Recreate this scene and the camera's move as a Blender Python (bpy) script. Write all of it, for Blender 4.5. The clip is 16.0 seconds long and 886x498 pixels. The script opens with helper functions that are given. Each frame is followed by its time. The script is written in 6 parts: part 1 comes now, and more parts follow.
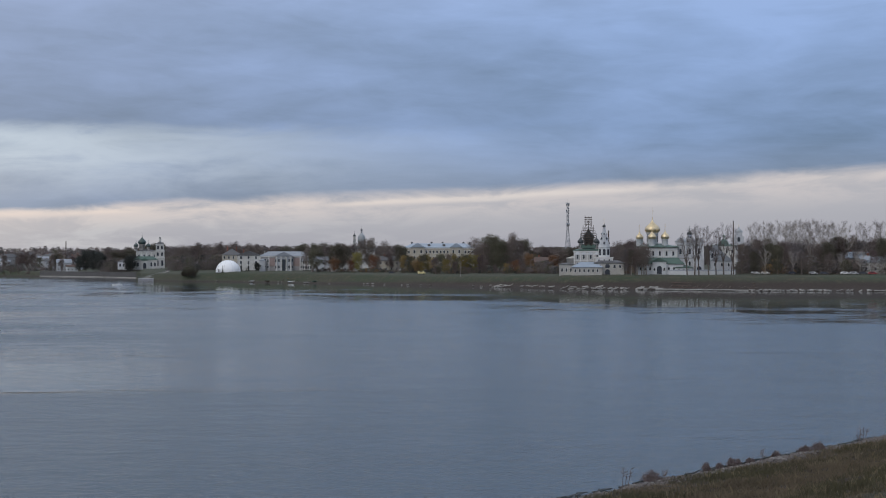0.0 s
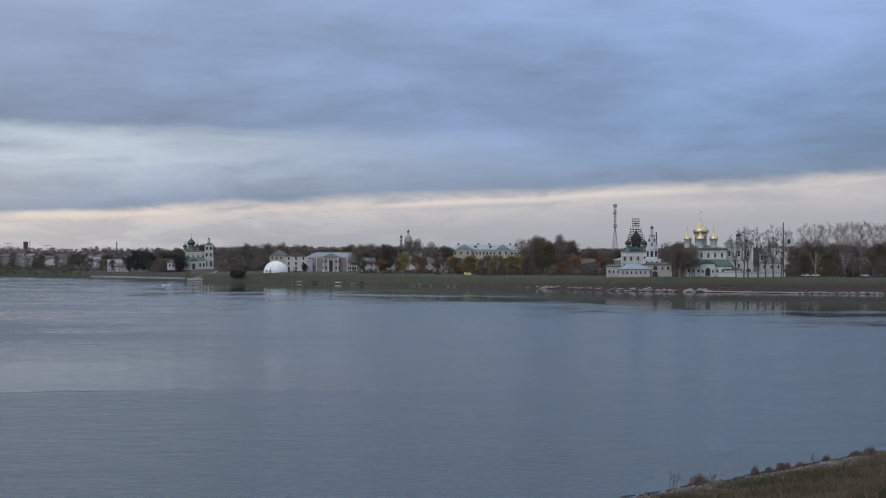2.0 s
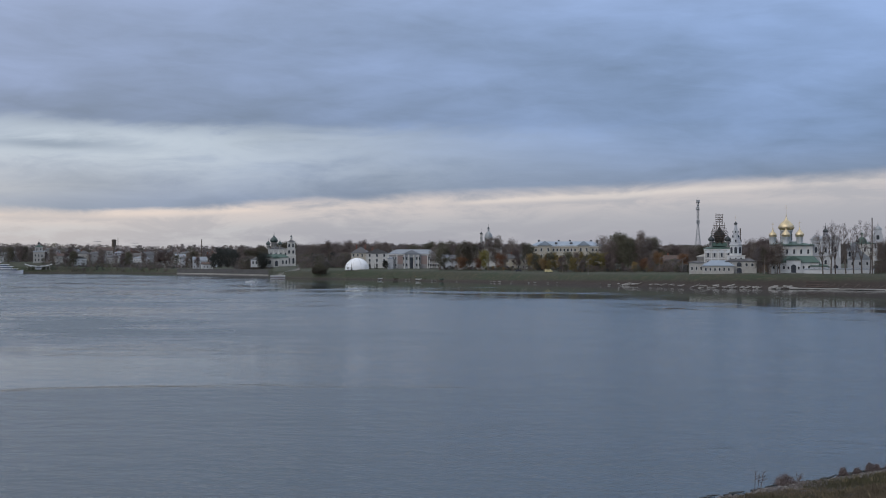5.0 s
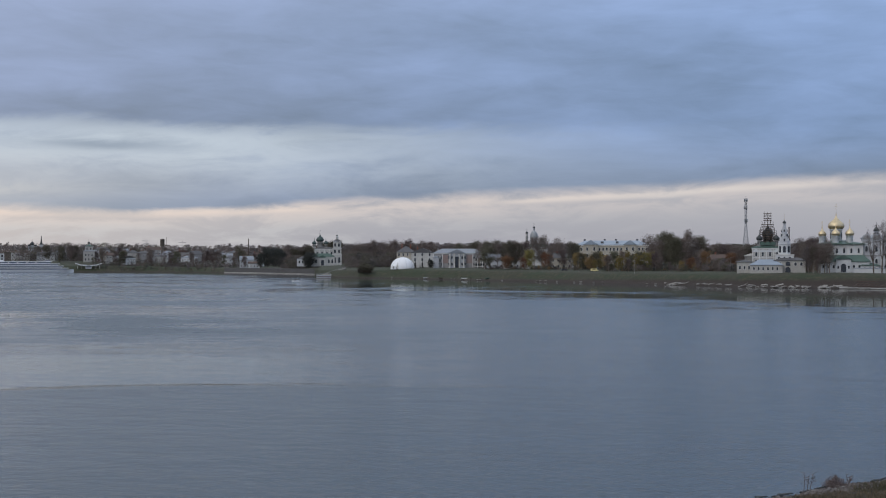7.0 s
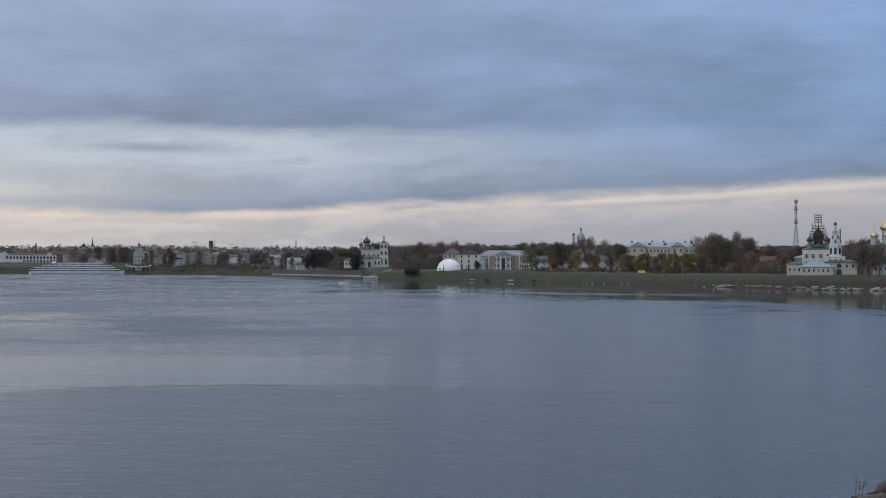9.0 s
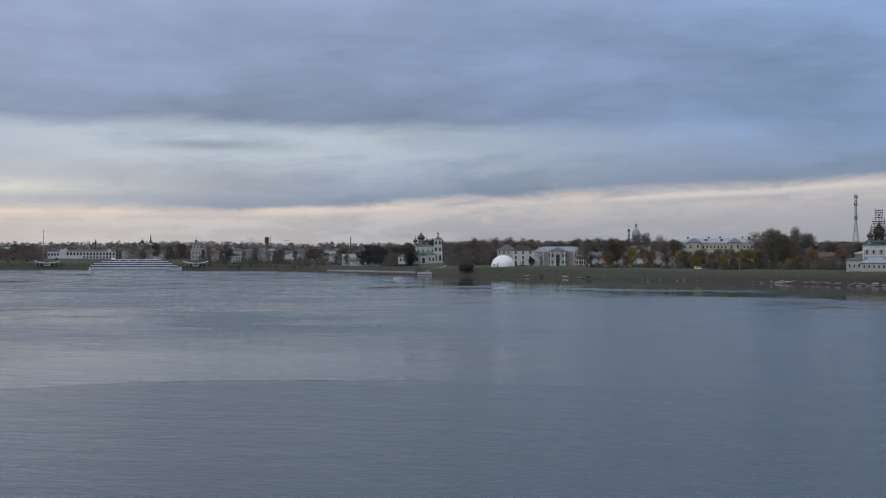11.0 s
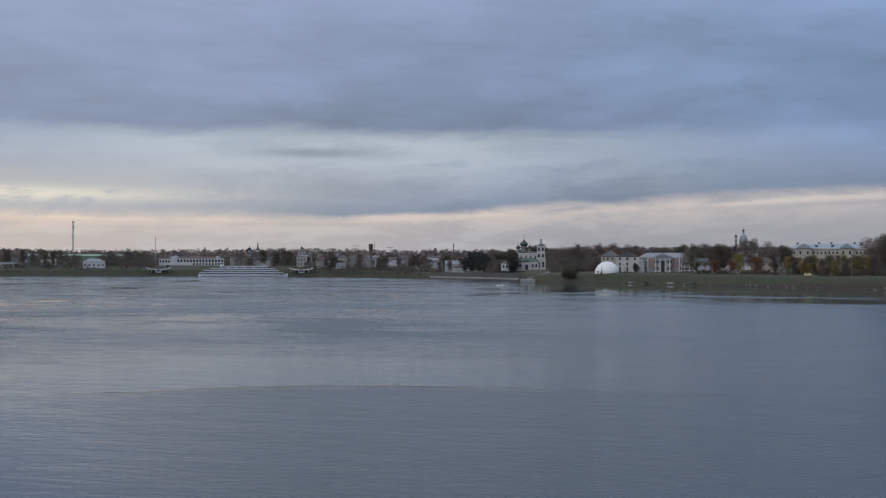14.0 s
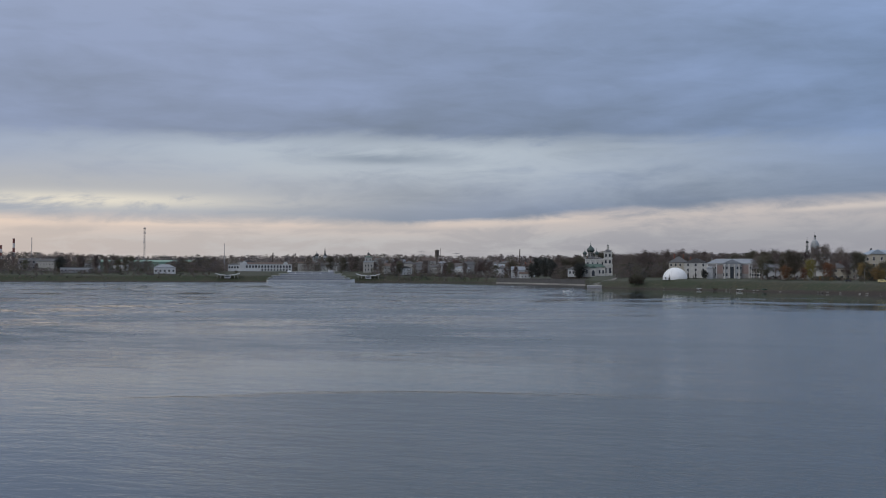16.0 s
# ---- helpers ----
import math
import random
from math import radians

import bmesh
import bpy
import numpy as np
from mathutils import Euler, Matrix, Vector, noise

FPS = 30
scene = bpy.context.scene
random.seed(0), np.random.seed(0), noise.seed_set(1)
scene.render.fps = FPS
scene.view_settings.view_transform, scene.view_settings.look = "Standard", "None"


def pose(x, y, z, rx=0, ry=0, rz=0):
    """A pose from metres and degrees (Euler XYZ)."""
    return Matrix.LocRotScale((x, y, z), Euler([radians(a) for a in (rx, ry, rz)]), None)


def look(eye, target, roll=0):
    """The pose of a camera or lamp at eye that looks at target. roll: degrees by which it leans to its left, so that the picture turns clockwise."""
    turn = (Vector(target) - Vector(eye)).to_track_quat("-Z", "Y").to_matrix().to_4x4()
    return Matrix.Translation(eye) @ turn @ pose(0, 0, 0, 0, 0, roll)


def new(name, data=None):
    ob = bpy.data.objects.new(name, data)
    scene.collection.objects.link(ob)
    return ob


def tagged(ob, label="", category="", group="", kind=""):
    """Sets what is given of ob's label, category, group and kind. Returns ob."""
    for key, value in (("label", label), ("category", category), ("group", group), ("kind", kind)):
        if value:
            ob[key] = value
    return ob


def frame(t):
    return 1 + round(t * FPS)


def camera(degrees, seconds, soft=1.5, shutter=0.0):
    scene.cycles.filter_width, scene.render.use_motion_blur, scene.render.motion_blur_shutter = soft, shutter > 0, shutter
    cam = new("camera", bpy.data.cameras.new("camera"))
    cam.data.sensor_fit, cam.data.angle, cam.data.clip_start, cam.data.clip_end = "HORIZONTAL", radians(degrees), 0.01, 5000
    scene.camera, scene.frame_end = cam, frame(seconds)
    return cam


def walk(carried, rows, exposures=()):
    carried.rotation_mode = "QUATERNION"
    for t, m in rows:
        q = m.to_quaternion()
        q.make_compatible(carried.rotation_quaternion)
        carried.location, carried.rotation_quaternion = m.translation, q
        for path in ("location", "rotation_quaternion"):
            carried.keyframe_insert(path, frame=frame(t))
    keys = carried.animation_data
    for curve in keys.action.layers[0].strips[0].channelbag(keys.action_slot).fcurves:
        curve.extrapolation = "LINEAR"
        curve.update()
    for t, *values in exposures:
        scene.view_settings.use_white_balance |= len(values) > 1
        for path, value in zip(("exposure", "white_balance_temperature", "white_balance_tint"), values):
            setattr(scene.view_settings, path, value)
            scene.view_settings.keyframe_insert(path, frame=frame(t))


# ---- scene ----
# ---------------------------------------------------------------- camera: one stand on the near bank, a slow pan to the left
EYE = 12.0
cam = camera(41.356, 16.0, soft=1.1)
PAN = [
    (0.0, 0.000, 0.850, 0.000), (0.5, 0.587, 0.854, 0.005), (1.0, 1.141, 0.877, -0.128), (1.5, 1.696, 0.885, -0.101),
    (2.0, 2.270, 0.911, -0.167), (2.5, 2.824, 0.919, -0.207), (3.0, 3.464, 0.885, -0.216), (3.5, 4.179, 0.850, -0.245),
    (4.0, 4.881, 0.807, -0.196), (6.5, 7.889, 0.708, -0.086), (7.0, 8.400, 0.708, -0.102), (7.5, 8.929, 0.727, -0.129),
    (8.0, 9.470, 0.790, -0.133), (8.5, 10.059, 0.827, -0.105), (9.0, 10.667, 0.789, -0.135), (11.5, 14.047, 0.612, -0.054),
    (12.0, 14.804, 0.680, 0.020), (12.5, 15.570, 0.727, -0.013), (13.0, 16.523, 0.760, -0.097), (13.5, 17.443, 0.810, -0.062),
    (14.0, 18.330, 0.906, -0.082), (14.5, 19.143, 1.009, -0.133), (15.0, 20.022, 1.087, -0.138), (15.5, 20.849, 1.146, -0.113),
    (16.0, 21.553, 1.189, -0.135),
]
walk(cam, [(t, pose(0, 0, EYE, 90 + pitch, roll, yaw)) for t, yaw, pitch, roll in PAN],
     [(0.0, 0.11), (4.0, 0.09), (7.0, 0.06), (9.0, 0.02), (12.0, -0.05), (16.0, -0.16)])


# ---------------------------------------------------------------- world, sun
class Graph:
    """Short hand for node trees."""

    def __init__(self, tree):
        self.tree = tree
        tree.nodes.clear()

    def put(self, socket, value):
        if isinstance(value, bpy.types.NodeSocket):
            self.tree.links.new(value, socket)
        elif value is not None:
            socket.default_value = value

    def node(self, kind, **settings):
        n = self.tree.nodes.new(kind)
        for key, value in settings.items():
            setattr(n, key, value)
        return n

    def math(self, op, a, b=0.0, c=None, clamp=False):
        n = self.node("ShaderNodeMath", operation=op, use_clamp=clamp)
        self.put(n.inputs[0], a)
        self.put(n.inputs[1], b)
        if c is not None:
            self.put(n.inputs[2], c)
        return n.outputs[0]

    def ramp(self, value, lo, hi, a=0.0, b=1.0):
        n = self.node("ShaderNodeMapRange", interpolation_type="SMOOTHSTEP")
        for i, v in enumerate((value, lo, hi, a, b)):
            self.put(n.inputs[i], v)
        return n.outputs[0]

    def vec(self, x, y, z):
        n = self.node("ShaderNodeCombineXYZ")
        for i, v in enumerate((x, y, z)):
            self.put(n.inputs[i], v)
        return n.outputs[0]

    def split(self, v):
        n = self.node("ShaderNodeSeparateXYZ")
        self.put(n.inputs[0], v)
        return n.outputs

    def noise(self, vector, scale, detail=4.0, rough=0.55, warp=0.0):
        n = self.node("ShaderNodeTexNoise")
        self.put(n.inputs["Vector"], vector)
        n.inputs["Scale"].default_value = scale
        n.inputs["Detail"].default_value = detail
        n.inputs["Roughness"].default_value = rough
        n.inputs["Distortion"].default_value = warp
        return n.outputs[0]

    def mix(self, fac, a, b):
        n = self.node("ShaderNodeMix", data_type="RGBA")
        self.put(n.inputs[0], fac)
        for socket, v in ((n.inputs[6], a), (n.inputs[7], b)):
            self.put(socket, (*v, 1.0) if isinstance(v, tuple) else v)
        return n.outputs[2]

    def bell(self, value, centre, width):
        d = self.math("DIVIDE", self.math("SUBTRACT", value, centre), width)
        return self.math("POWER", 2.718, self.math("MULTIPLY", self.math("MULTIPLY", d, d), -1.0))


def make_world():
    """Evening sky: a streaky cloud deck over a clear pale strip along the horizon."""
    world = bpy.data.worlds.new("evening_sky")
    scene.world = world
    world.use_nodes = True
    g = Graph(world.node_tree)
    way = g.node("ShaderNodeTexCoord").outputs["Generated"]
    x, y, z = g.split(way)
    az = g.math("MULTIPLY", g.math("ARCTAN2", x, y), 57.2958)
    el = g.math("MULTIPLY", g.math("ARCSINE", z), 57.2958)
    up = g.math("MAXIMUM", el, 0.0)
    # the flat deck seen in perspective
    depth = g.math("DIVIDE", 1.0, g.math("ADD", g.math("MAXIMUM", z, 0.0), 0.035))
    deck_p = g.vec(g.math("MULTIPLY", x, depth), g.math("MULTIPLY", y, g.math("MULTIPLY", depth, 1.0)), 0.3)
    tilt = g.math("ADD", el, g.math("MULTIPLY", az, -0.035))
    streak_p = g.vec(g.math("MULTIPLY", az, 0.080), g.math("MULTIPLY", tilt, 0.27), 0.7)
    wisp_p = g.vec(g.math("MULTIPLY", az, 0.21), g.math("MULTIPLY", tilt, 0.9), 2.1)
    big = g.noise(streak_p, 1.0, 4.0, 0.5, 0.35)
    fine = g.noise(wisp_p, 1.0, 6.0, 0.62, 0.4)
    deck = g.noise(deck_p, 0.35, 5.0, 0.55, 0.3)
    # lower edge of the deck, rising to the right
    edge = g.math("ADD", 2.98, g.math("MULTIPLY", g.math("MAXIMUM", g.math("ADD", az, 10.0), -12.0), 0.044))
    edge = g.math("ADD", edge, g.math("MULTIPLY", g.math("SUBTRACT", fine, 0.5), 0.6))
    over = g.math("SUBTRACT", el, edge)
    crisp = g.bell(az, -21.0, 6.5)
    cover = g.ramp(over, g.math("ADD", -0.13, g.math("MULTIPLY", crisp, 0.09)), g.math("SUBTRACT", 0.55, g.math("MULTIPLY", crisp, 0.37)))
    # deck brightness
    lift = g.ramp(el, 4.0, 13.0, -0.10, 0.40)
    tone = g.math("ADD", g.math("MULTIPLY", g.math("SUBTRACT", big, 0.5), 1.5), g.math("MULTIPLY", g.math("SUBTRACT", fine, 0.5), 0.42))
    tone = g.math("ADD", tone, g.math("MULTIPLY", g.math("SUBTRACT", deck, 0.5), 0.5))
    comb = g.noise(g.vec(g.math("MULTIPLY", az, 0.16), g.math("MULTIPLY", g.math("ADD", tilt, g.math("MULTIPLY", az, 0.10)), 0.75), 5.3), 1.0, 6.0, 0.62, 1.2)
    tone = g.math("ADD", tone, g.math("MULTIPLY", g.math("SUBTRACT", comb, 0.5), 0.45))
    tone = g.math("ADD", tone, g.ramp(az, -18.0, -45.0, 0.0, 0.28))
    tone = g.math("ADD", tone, g.math("MULTIPLY", g.bell(el, 4.0, 1.6), g.ramp(az, 2.0, -16.0, 0.0, 0.3)))
    tone = g.math("SUBTRACT", tone, g.math("MULTIPLY", g.math("MULTIPLY", g.bell(az, -13.0, 9.0), g.bell(el, 9.5, 3.4)), 0.26))
    tone = g.math("ADD", g.math("ADD", tone, 0.43), lift, clamp=True)
    blue = g.ramp(az, -40.0, 15.0, 0.0, 1.0)
    light = g.mix(blue, (0.33, 0.40, 0.58), (0.286, 0.412, 0.685))
    deck_c = g.mix(tone, g.mix(blue, (0.195, 0.232, 0.290), (0.138, 0.203, 0.304)), light)
    deck_c = g.mix(g.math("MULTIPLY", g.ramp(el, 6.5, 3.5), g.ramp(az, -28.0, -8.0, 0.0, 0.62)), deck_c, g.mix(comb, (0.170, 0.208, 0.268), (0.235, 0.272, 0.330)))
    deck_c = g.mix(g.math("MULTIPLY", g.ramp(el, 5.2, 3.6), g.ramp(az, -12.0, -26.0, 0.0, 0.6)), deck_c, g.mix(g.ramp(az, -23.0, -30.0), (0.285, 0.325, 0.385), (0.42, 0.445, 0.48)))
    west = g.bell(az, -31.0, 23.0)
    lofted = g.math("ADD", el, g.math("MULTIPLY", g.math("SUBTRACT", fine, 0.5), 1.6))
    glow = g.math("MULTIPLY", g.ramp(lofted, 3.0, 5.3), g.ramp(lofted, 7.0, 6.0))
    glow = g.math("MULTIPLY", glow, g.bell(az, -25.0, 17.0))
    glow = g.math("MULTIPLY", glow, g.ramp(g.math("ADD", fine, g.math("MULTIPLY", big, 0.6)), 0.5, 0.9, 0.6, 1.0))
    deck_c = g.mix(g.math("MULTIPLY", glow, 0.95), deck_c, (0.545, 0.615, 0.685))
    lens = g.math("MULTIPLY", g.bell(g.math("ADD", el, g.math("MULTIPLY", fine, 0.7)), 5.9, 0.24), g.bell(az, -24.6, 3.0))
    deck_c = g.mix(g.math("MULTIPLY", lens, 0.8), deck_c, (0.24, 0.30, 0.385))
    deck_c = g.mix(g.ramp(el, 10.0, 36.0), deck_c, g.mix(blue, (0.77, 0.80, 0.88), (0.66, 0.73, 0.87)))
    haze = g.math("MULTIPLY", g.bell(el, 3.9, 1.4), g.bell(az, -41.0, 17.0))
    deck_c = g.mix(g.math("MULTIPLY", haze, g.ramp(fine, 0.3, 0.6, 0.75, 0.97)), deck_c, (0.51, 0.52, 0.54))
    # clear strip under the deck
    sky = g.node("ShaderNodeTexSky", sky_type="NISHITA")
    sky.sun_disc, sky.sun_elevation, sky.sun_rotation = False, radians(5.0), radians(-48.0)
    rel = g.math("DIVIDE", up, g.math("MAXIMUM", edge, 0.5))
    warm = g.math("MULTIPLY", g.ramp(rel, 0.55, 0.95), g.ramp(fine, 0.36, 0.62, 0.1, 0.95))
    strip = g.mix(g.ramp(rel, 0.0, 0.85), g.mix(g.ramp(az, -10.0, -32.0), (0.318, 0.324, 0.376), (0.475, 0.465, 0.485)), g.mix(g.ramp(az, -10.0, -32.0), (0.400, 0.404, 0.443), (0.51, 0.49, 0.495)))
    strip = g.mix(g.math("MULTIPLY", g.math("MULTIPLY", west, 0.75), g.ramp(fine, 0.42, 0.6)), strip, (0.55, 0.555, 0.57))
    strip = g.mix(warm, strip, g.mix(g.ramp(az, -40.0, 12.0), (0.69, 0.60, 0.555), (0.545, 0.51, 0.515)))
    rim = g.math("MULTIPLY", g.bell(over, -0.16, 0.13), g.ramp(big, 0.42, 0.62, 0.15, 1.0))
    strip = g.mix(g.math("MULTIPLY", rim, 0.6), strip, g.mix(g.ramp(az, -22.0, 8.0), (0.84, 0.70, 0.61), (0.70, 0.645, 0.61)))
    clear = g.node("ShaderNodeMix", data_type="RGBA")
    clear.inputs[0].default_value = 0.002
    g.put(clear.inputs[6], strip)
    g.put(clear.inputs[7], sky.outputs[0])
    total = g.mix(cover, clear.outputs[2], deck_c)
    spark = g.math("MULTIPLY", g.math("MULTIPLY", g.bell(el, 3.4, 0.36), g.bell(az, -39.0, 7.5)), g.ramp(fine, 0.36, 0.54))
    total = g.mix(spark, total, (0.86, 0.80, 0.68))

    back = g.node("ShaderNodeBackground")
    g.put(back.inputs[0], total)
    back.inputs[1].default_value = 1.0
    g.put(g.node("ShaderNodeOutputWorld").inputs[0], back.outputs[0])


make_world()
sun_data = bpy.data.lights.new("sun", "SUN")
sun_data.energy, sun_data.angle, sun_data.color = 0.85, radians(50), (1.0, 0.93, 0.85)
sun = new("sun", sun_data)
sun.matrix_world = look((0, 0, 60), (0.55, 0.75, 59.35))


# ---------------------------------------------------------------- materials
def surface(name, colour, second=None, rough=0.8, metal=0.0, grain=2.0, patch=0.15, bump=0.0, spread=0.0, thin=0.0):
    """A weathered surface: two colours mixed by stains and grain, uneven gloss, fine relief; spread: shade differs from object to object; thin: light comes through."""
    m = bpy.data.materials.new(name)
    m.use_nodes = True
    g = Graph(m.node_tree)
    p = g.node("ShaderNodeNewGeometry").outputs["Position"]
    second = second or tuple(c * 0.72 for c in colour)
    stain = g.noise(p, patch, 4.0, 0.6, 0.3)
    small = g.noise(p, grain, 5.0, 0.65)
    fac = g.math("ADD", g.math("MULTIPLY", g.math("SUBTRACT", stain, 0.5), 1.6), g.math("MULTIPLY", g.math("SUBTRACT", small, 0.5), 1.3))
    fac = g.math("ADD", fac, 0.45, clamp=True)
    c = g.mix(fac, colour, second)
    if spread:
        r = g.node("ShaderNodeObjectInfo").outputs["Random"]
        hue = g.node("ShaderNodeHueSaturation")
        g.put(hue.inputs["Hue"], g.math("ADD", 0.5, g.math("MULTIPLY", g.math("SUBTRACT", r, 0.5), spread * 0.12)))
        g.put(hue.inputs["Value"], g.math("ADD", 1.0, g.math("MULTIPLY", g.math("SUBTRACT", r, 0.5), spread)))
        g.put(hue.inputs["Color"], c)
        c = hue.outputs[0]
    b = g.node("ShaderNodeBsdfPrincipled")
    g.put(b.inputs["Base Color"], c)
    g.put(b.inputs["Roughness"], g.math("ADD", rough - 0.08, g.math("MULTIPLY", small, 0.16), clamp=True))
    b.inputs["Metallic"].default_value = metal
    if bump:
        n = g.node("ShaderNodeBump")
        n.inputs["Strength"].default_value = bump
        n.inputs["Distance"].default_value = 0.1
        g.put(n.inputs["Height"], small)
        g.put(b.inputs["Normal"], n.outputs[0])
    out = b.outputs[0]
    if thin:
        leaf, both = g.node("ShaderNodeBsdfTranslucent"), g.node("ShaderNodeMixShader")
        g.put(leaf.inputs[0], c)
        both.inputs[0].default_value = thin
        g.put(both.inputs[1], b.outputs[0])
        g.put(both.inputs[2], leaf.outputs[0])
        out = both.outputs[0]
    g.put(g.node("ShaderNodeOutputMaterial").inputs[0], out)
    return m


def water_surface():
    m = bpy.data.materials.new("river_water")
    m.use_nodes = True
    g = Graph(m.node_tree)
    x, y, z = g.split(g.node("ShaderNodeNewGeometry").outputs["Position"])
    flat = g.vec(x, y, 0.0)
    far = g.math("SQRT", g.math("ADD", g.math("MULTIPLY", x, x), g.math("MULTIPLY", y, y)))
    ripple = g.noise(g.vec(g.math("MULTIPLY", x, 0.55), y, 0.0), 2.4, 3.0, 0.6, 0.4)
    chop = g.noise(g.vec(g.math("MULTIPLY", x, 0.5), y, 3.0), 0.55, 4.0, 0.6, 0.3)
    swell = g.noise(g.vec(g.math("MULTIPLY", x, 0.4), y, 7.0), 0.12, 3.0, 0.5)
    streak = g.noise(g.vec(g.math("MULTIPLY", x, 0.010), g.math("MULTIPLY", y, 0.034), 1.0), 1.0, 5.0, 0.6, 1.0)
    patch = g.noise(g.vec(g.math("MULTIPLY", x, 0.0028), g.math("MULTIPLY", y, 0.008), 4.0), 1.0, 3.0, 0.5, 0.6)
    paw = g.noise(g.vec(g.math("MULTIPLY", x, 0.022), g.math("MULTIPLY", y, 0.036), 6.0), 1.0, 4.0, 0.62, 0.5)
    gust = g.noise(g.vec(g.math("MULTIPLY", x, 0.09), g.math("MULTIPLY", y, 0.20), 8.0), 1.0, 4.0, 0.6, 0.4)
    reach = g.noise(g.vec(g.math("MULTIPLY", x, 0.012), g.math("MULTIPLY", y, 0.011), 9.0), 1.0, 4.0, 0.6, 0.6)
    calm = g.math("ADD", g.math("MULTIPLY", streak, 0.5), g.math("MULTIPLY", patch, 0.5))
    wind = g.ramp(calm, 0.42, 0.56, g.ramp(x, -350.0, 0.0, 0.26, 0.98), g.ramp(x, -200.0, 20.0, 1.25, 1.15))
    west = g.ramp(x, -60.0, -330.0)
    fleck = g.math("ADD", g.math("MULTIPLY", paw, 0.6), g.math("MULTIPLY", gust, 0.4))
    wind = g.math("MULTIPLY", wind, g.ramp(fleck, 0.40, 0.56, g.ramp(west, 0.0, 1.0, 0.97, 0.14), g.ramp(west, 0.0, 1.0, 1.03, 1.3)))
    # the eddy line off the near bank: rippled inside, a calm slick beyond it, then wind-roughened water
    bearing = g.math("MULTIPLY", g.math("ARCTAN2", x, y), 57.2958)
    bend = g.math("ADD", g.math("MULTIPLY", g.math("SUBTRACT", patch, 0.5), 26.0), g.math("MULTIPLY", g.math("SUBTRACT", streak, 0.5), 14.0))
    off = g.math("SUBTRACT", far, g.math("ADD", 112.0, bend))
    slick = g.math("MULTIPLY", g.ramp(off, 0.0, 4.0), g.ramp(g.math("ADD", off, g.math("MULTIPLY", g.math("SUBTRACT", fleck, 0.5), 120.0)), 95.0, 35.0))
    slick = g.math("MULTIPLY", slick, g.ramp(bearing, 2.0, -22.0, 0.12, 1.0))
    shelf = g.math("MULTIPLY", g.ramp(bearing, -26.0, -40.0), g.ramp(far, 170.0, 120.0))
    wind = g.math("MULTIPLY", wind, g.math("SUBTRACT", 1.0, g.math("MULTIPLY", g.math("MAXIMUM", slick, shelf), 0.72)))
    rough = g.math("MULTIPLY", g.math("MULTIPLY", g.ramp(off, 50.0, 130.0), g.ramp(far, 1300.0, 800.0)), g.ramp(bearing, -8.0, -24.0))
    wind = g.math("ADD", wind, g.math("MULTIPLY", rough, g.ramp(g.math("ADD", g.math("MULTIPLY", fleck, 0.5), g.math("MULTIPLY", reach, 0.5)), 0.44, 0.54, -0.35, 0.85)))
    wind = g.math("MAXIMUM", wind, 0.07)
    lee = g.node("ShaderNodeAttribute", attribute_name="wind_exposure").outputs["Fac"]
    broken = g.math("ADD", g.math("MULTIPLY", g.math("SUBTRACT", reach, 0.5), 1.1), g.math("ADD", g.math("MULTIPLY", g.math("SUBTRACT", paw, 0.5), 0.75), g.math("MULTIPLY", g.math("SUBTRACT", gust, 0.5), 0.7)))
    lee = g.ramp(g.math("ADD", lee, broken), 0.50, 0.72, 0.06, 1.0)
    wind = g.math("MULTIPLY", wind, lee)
    height = g.math("ADD", g.math("MULTIPLY", ripple, 0.055), g.math("MULTIPLY", chop, 0.16))
    height = g.math("ADD", height, g.math("MULTIPLY", swell, 0.25))
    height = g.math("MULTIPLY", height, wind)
    n = g.node("ShaderNodeBump")
    n.inputs["Strength"].default_value = 1.0
    n.inputs["Distance"].default_value = 1.0
    g.put(n.inputs["Height"], height)
    b = g.node("ShaderNodeBsdfPrincipled")
    g.put(b.inputs["Base Color"], g.mix(calm, (0.024, 0.045, 0.056), (0.034, 0.054, 0.064)))
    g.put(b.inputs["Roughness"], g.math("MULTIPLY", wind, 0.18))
    b.inputs["IOR"].default_value = 1.333
    g.put(b.inputs["Normal"], n.outputs[0])
    g.put(g.node("ShaderNodeOutputMaterial").inputs[0], b.outputs[0])
    return m


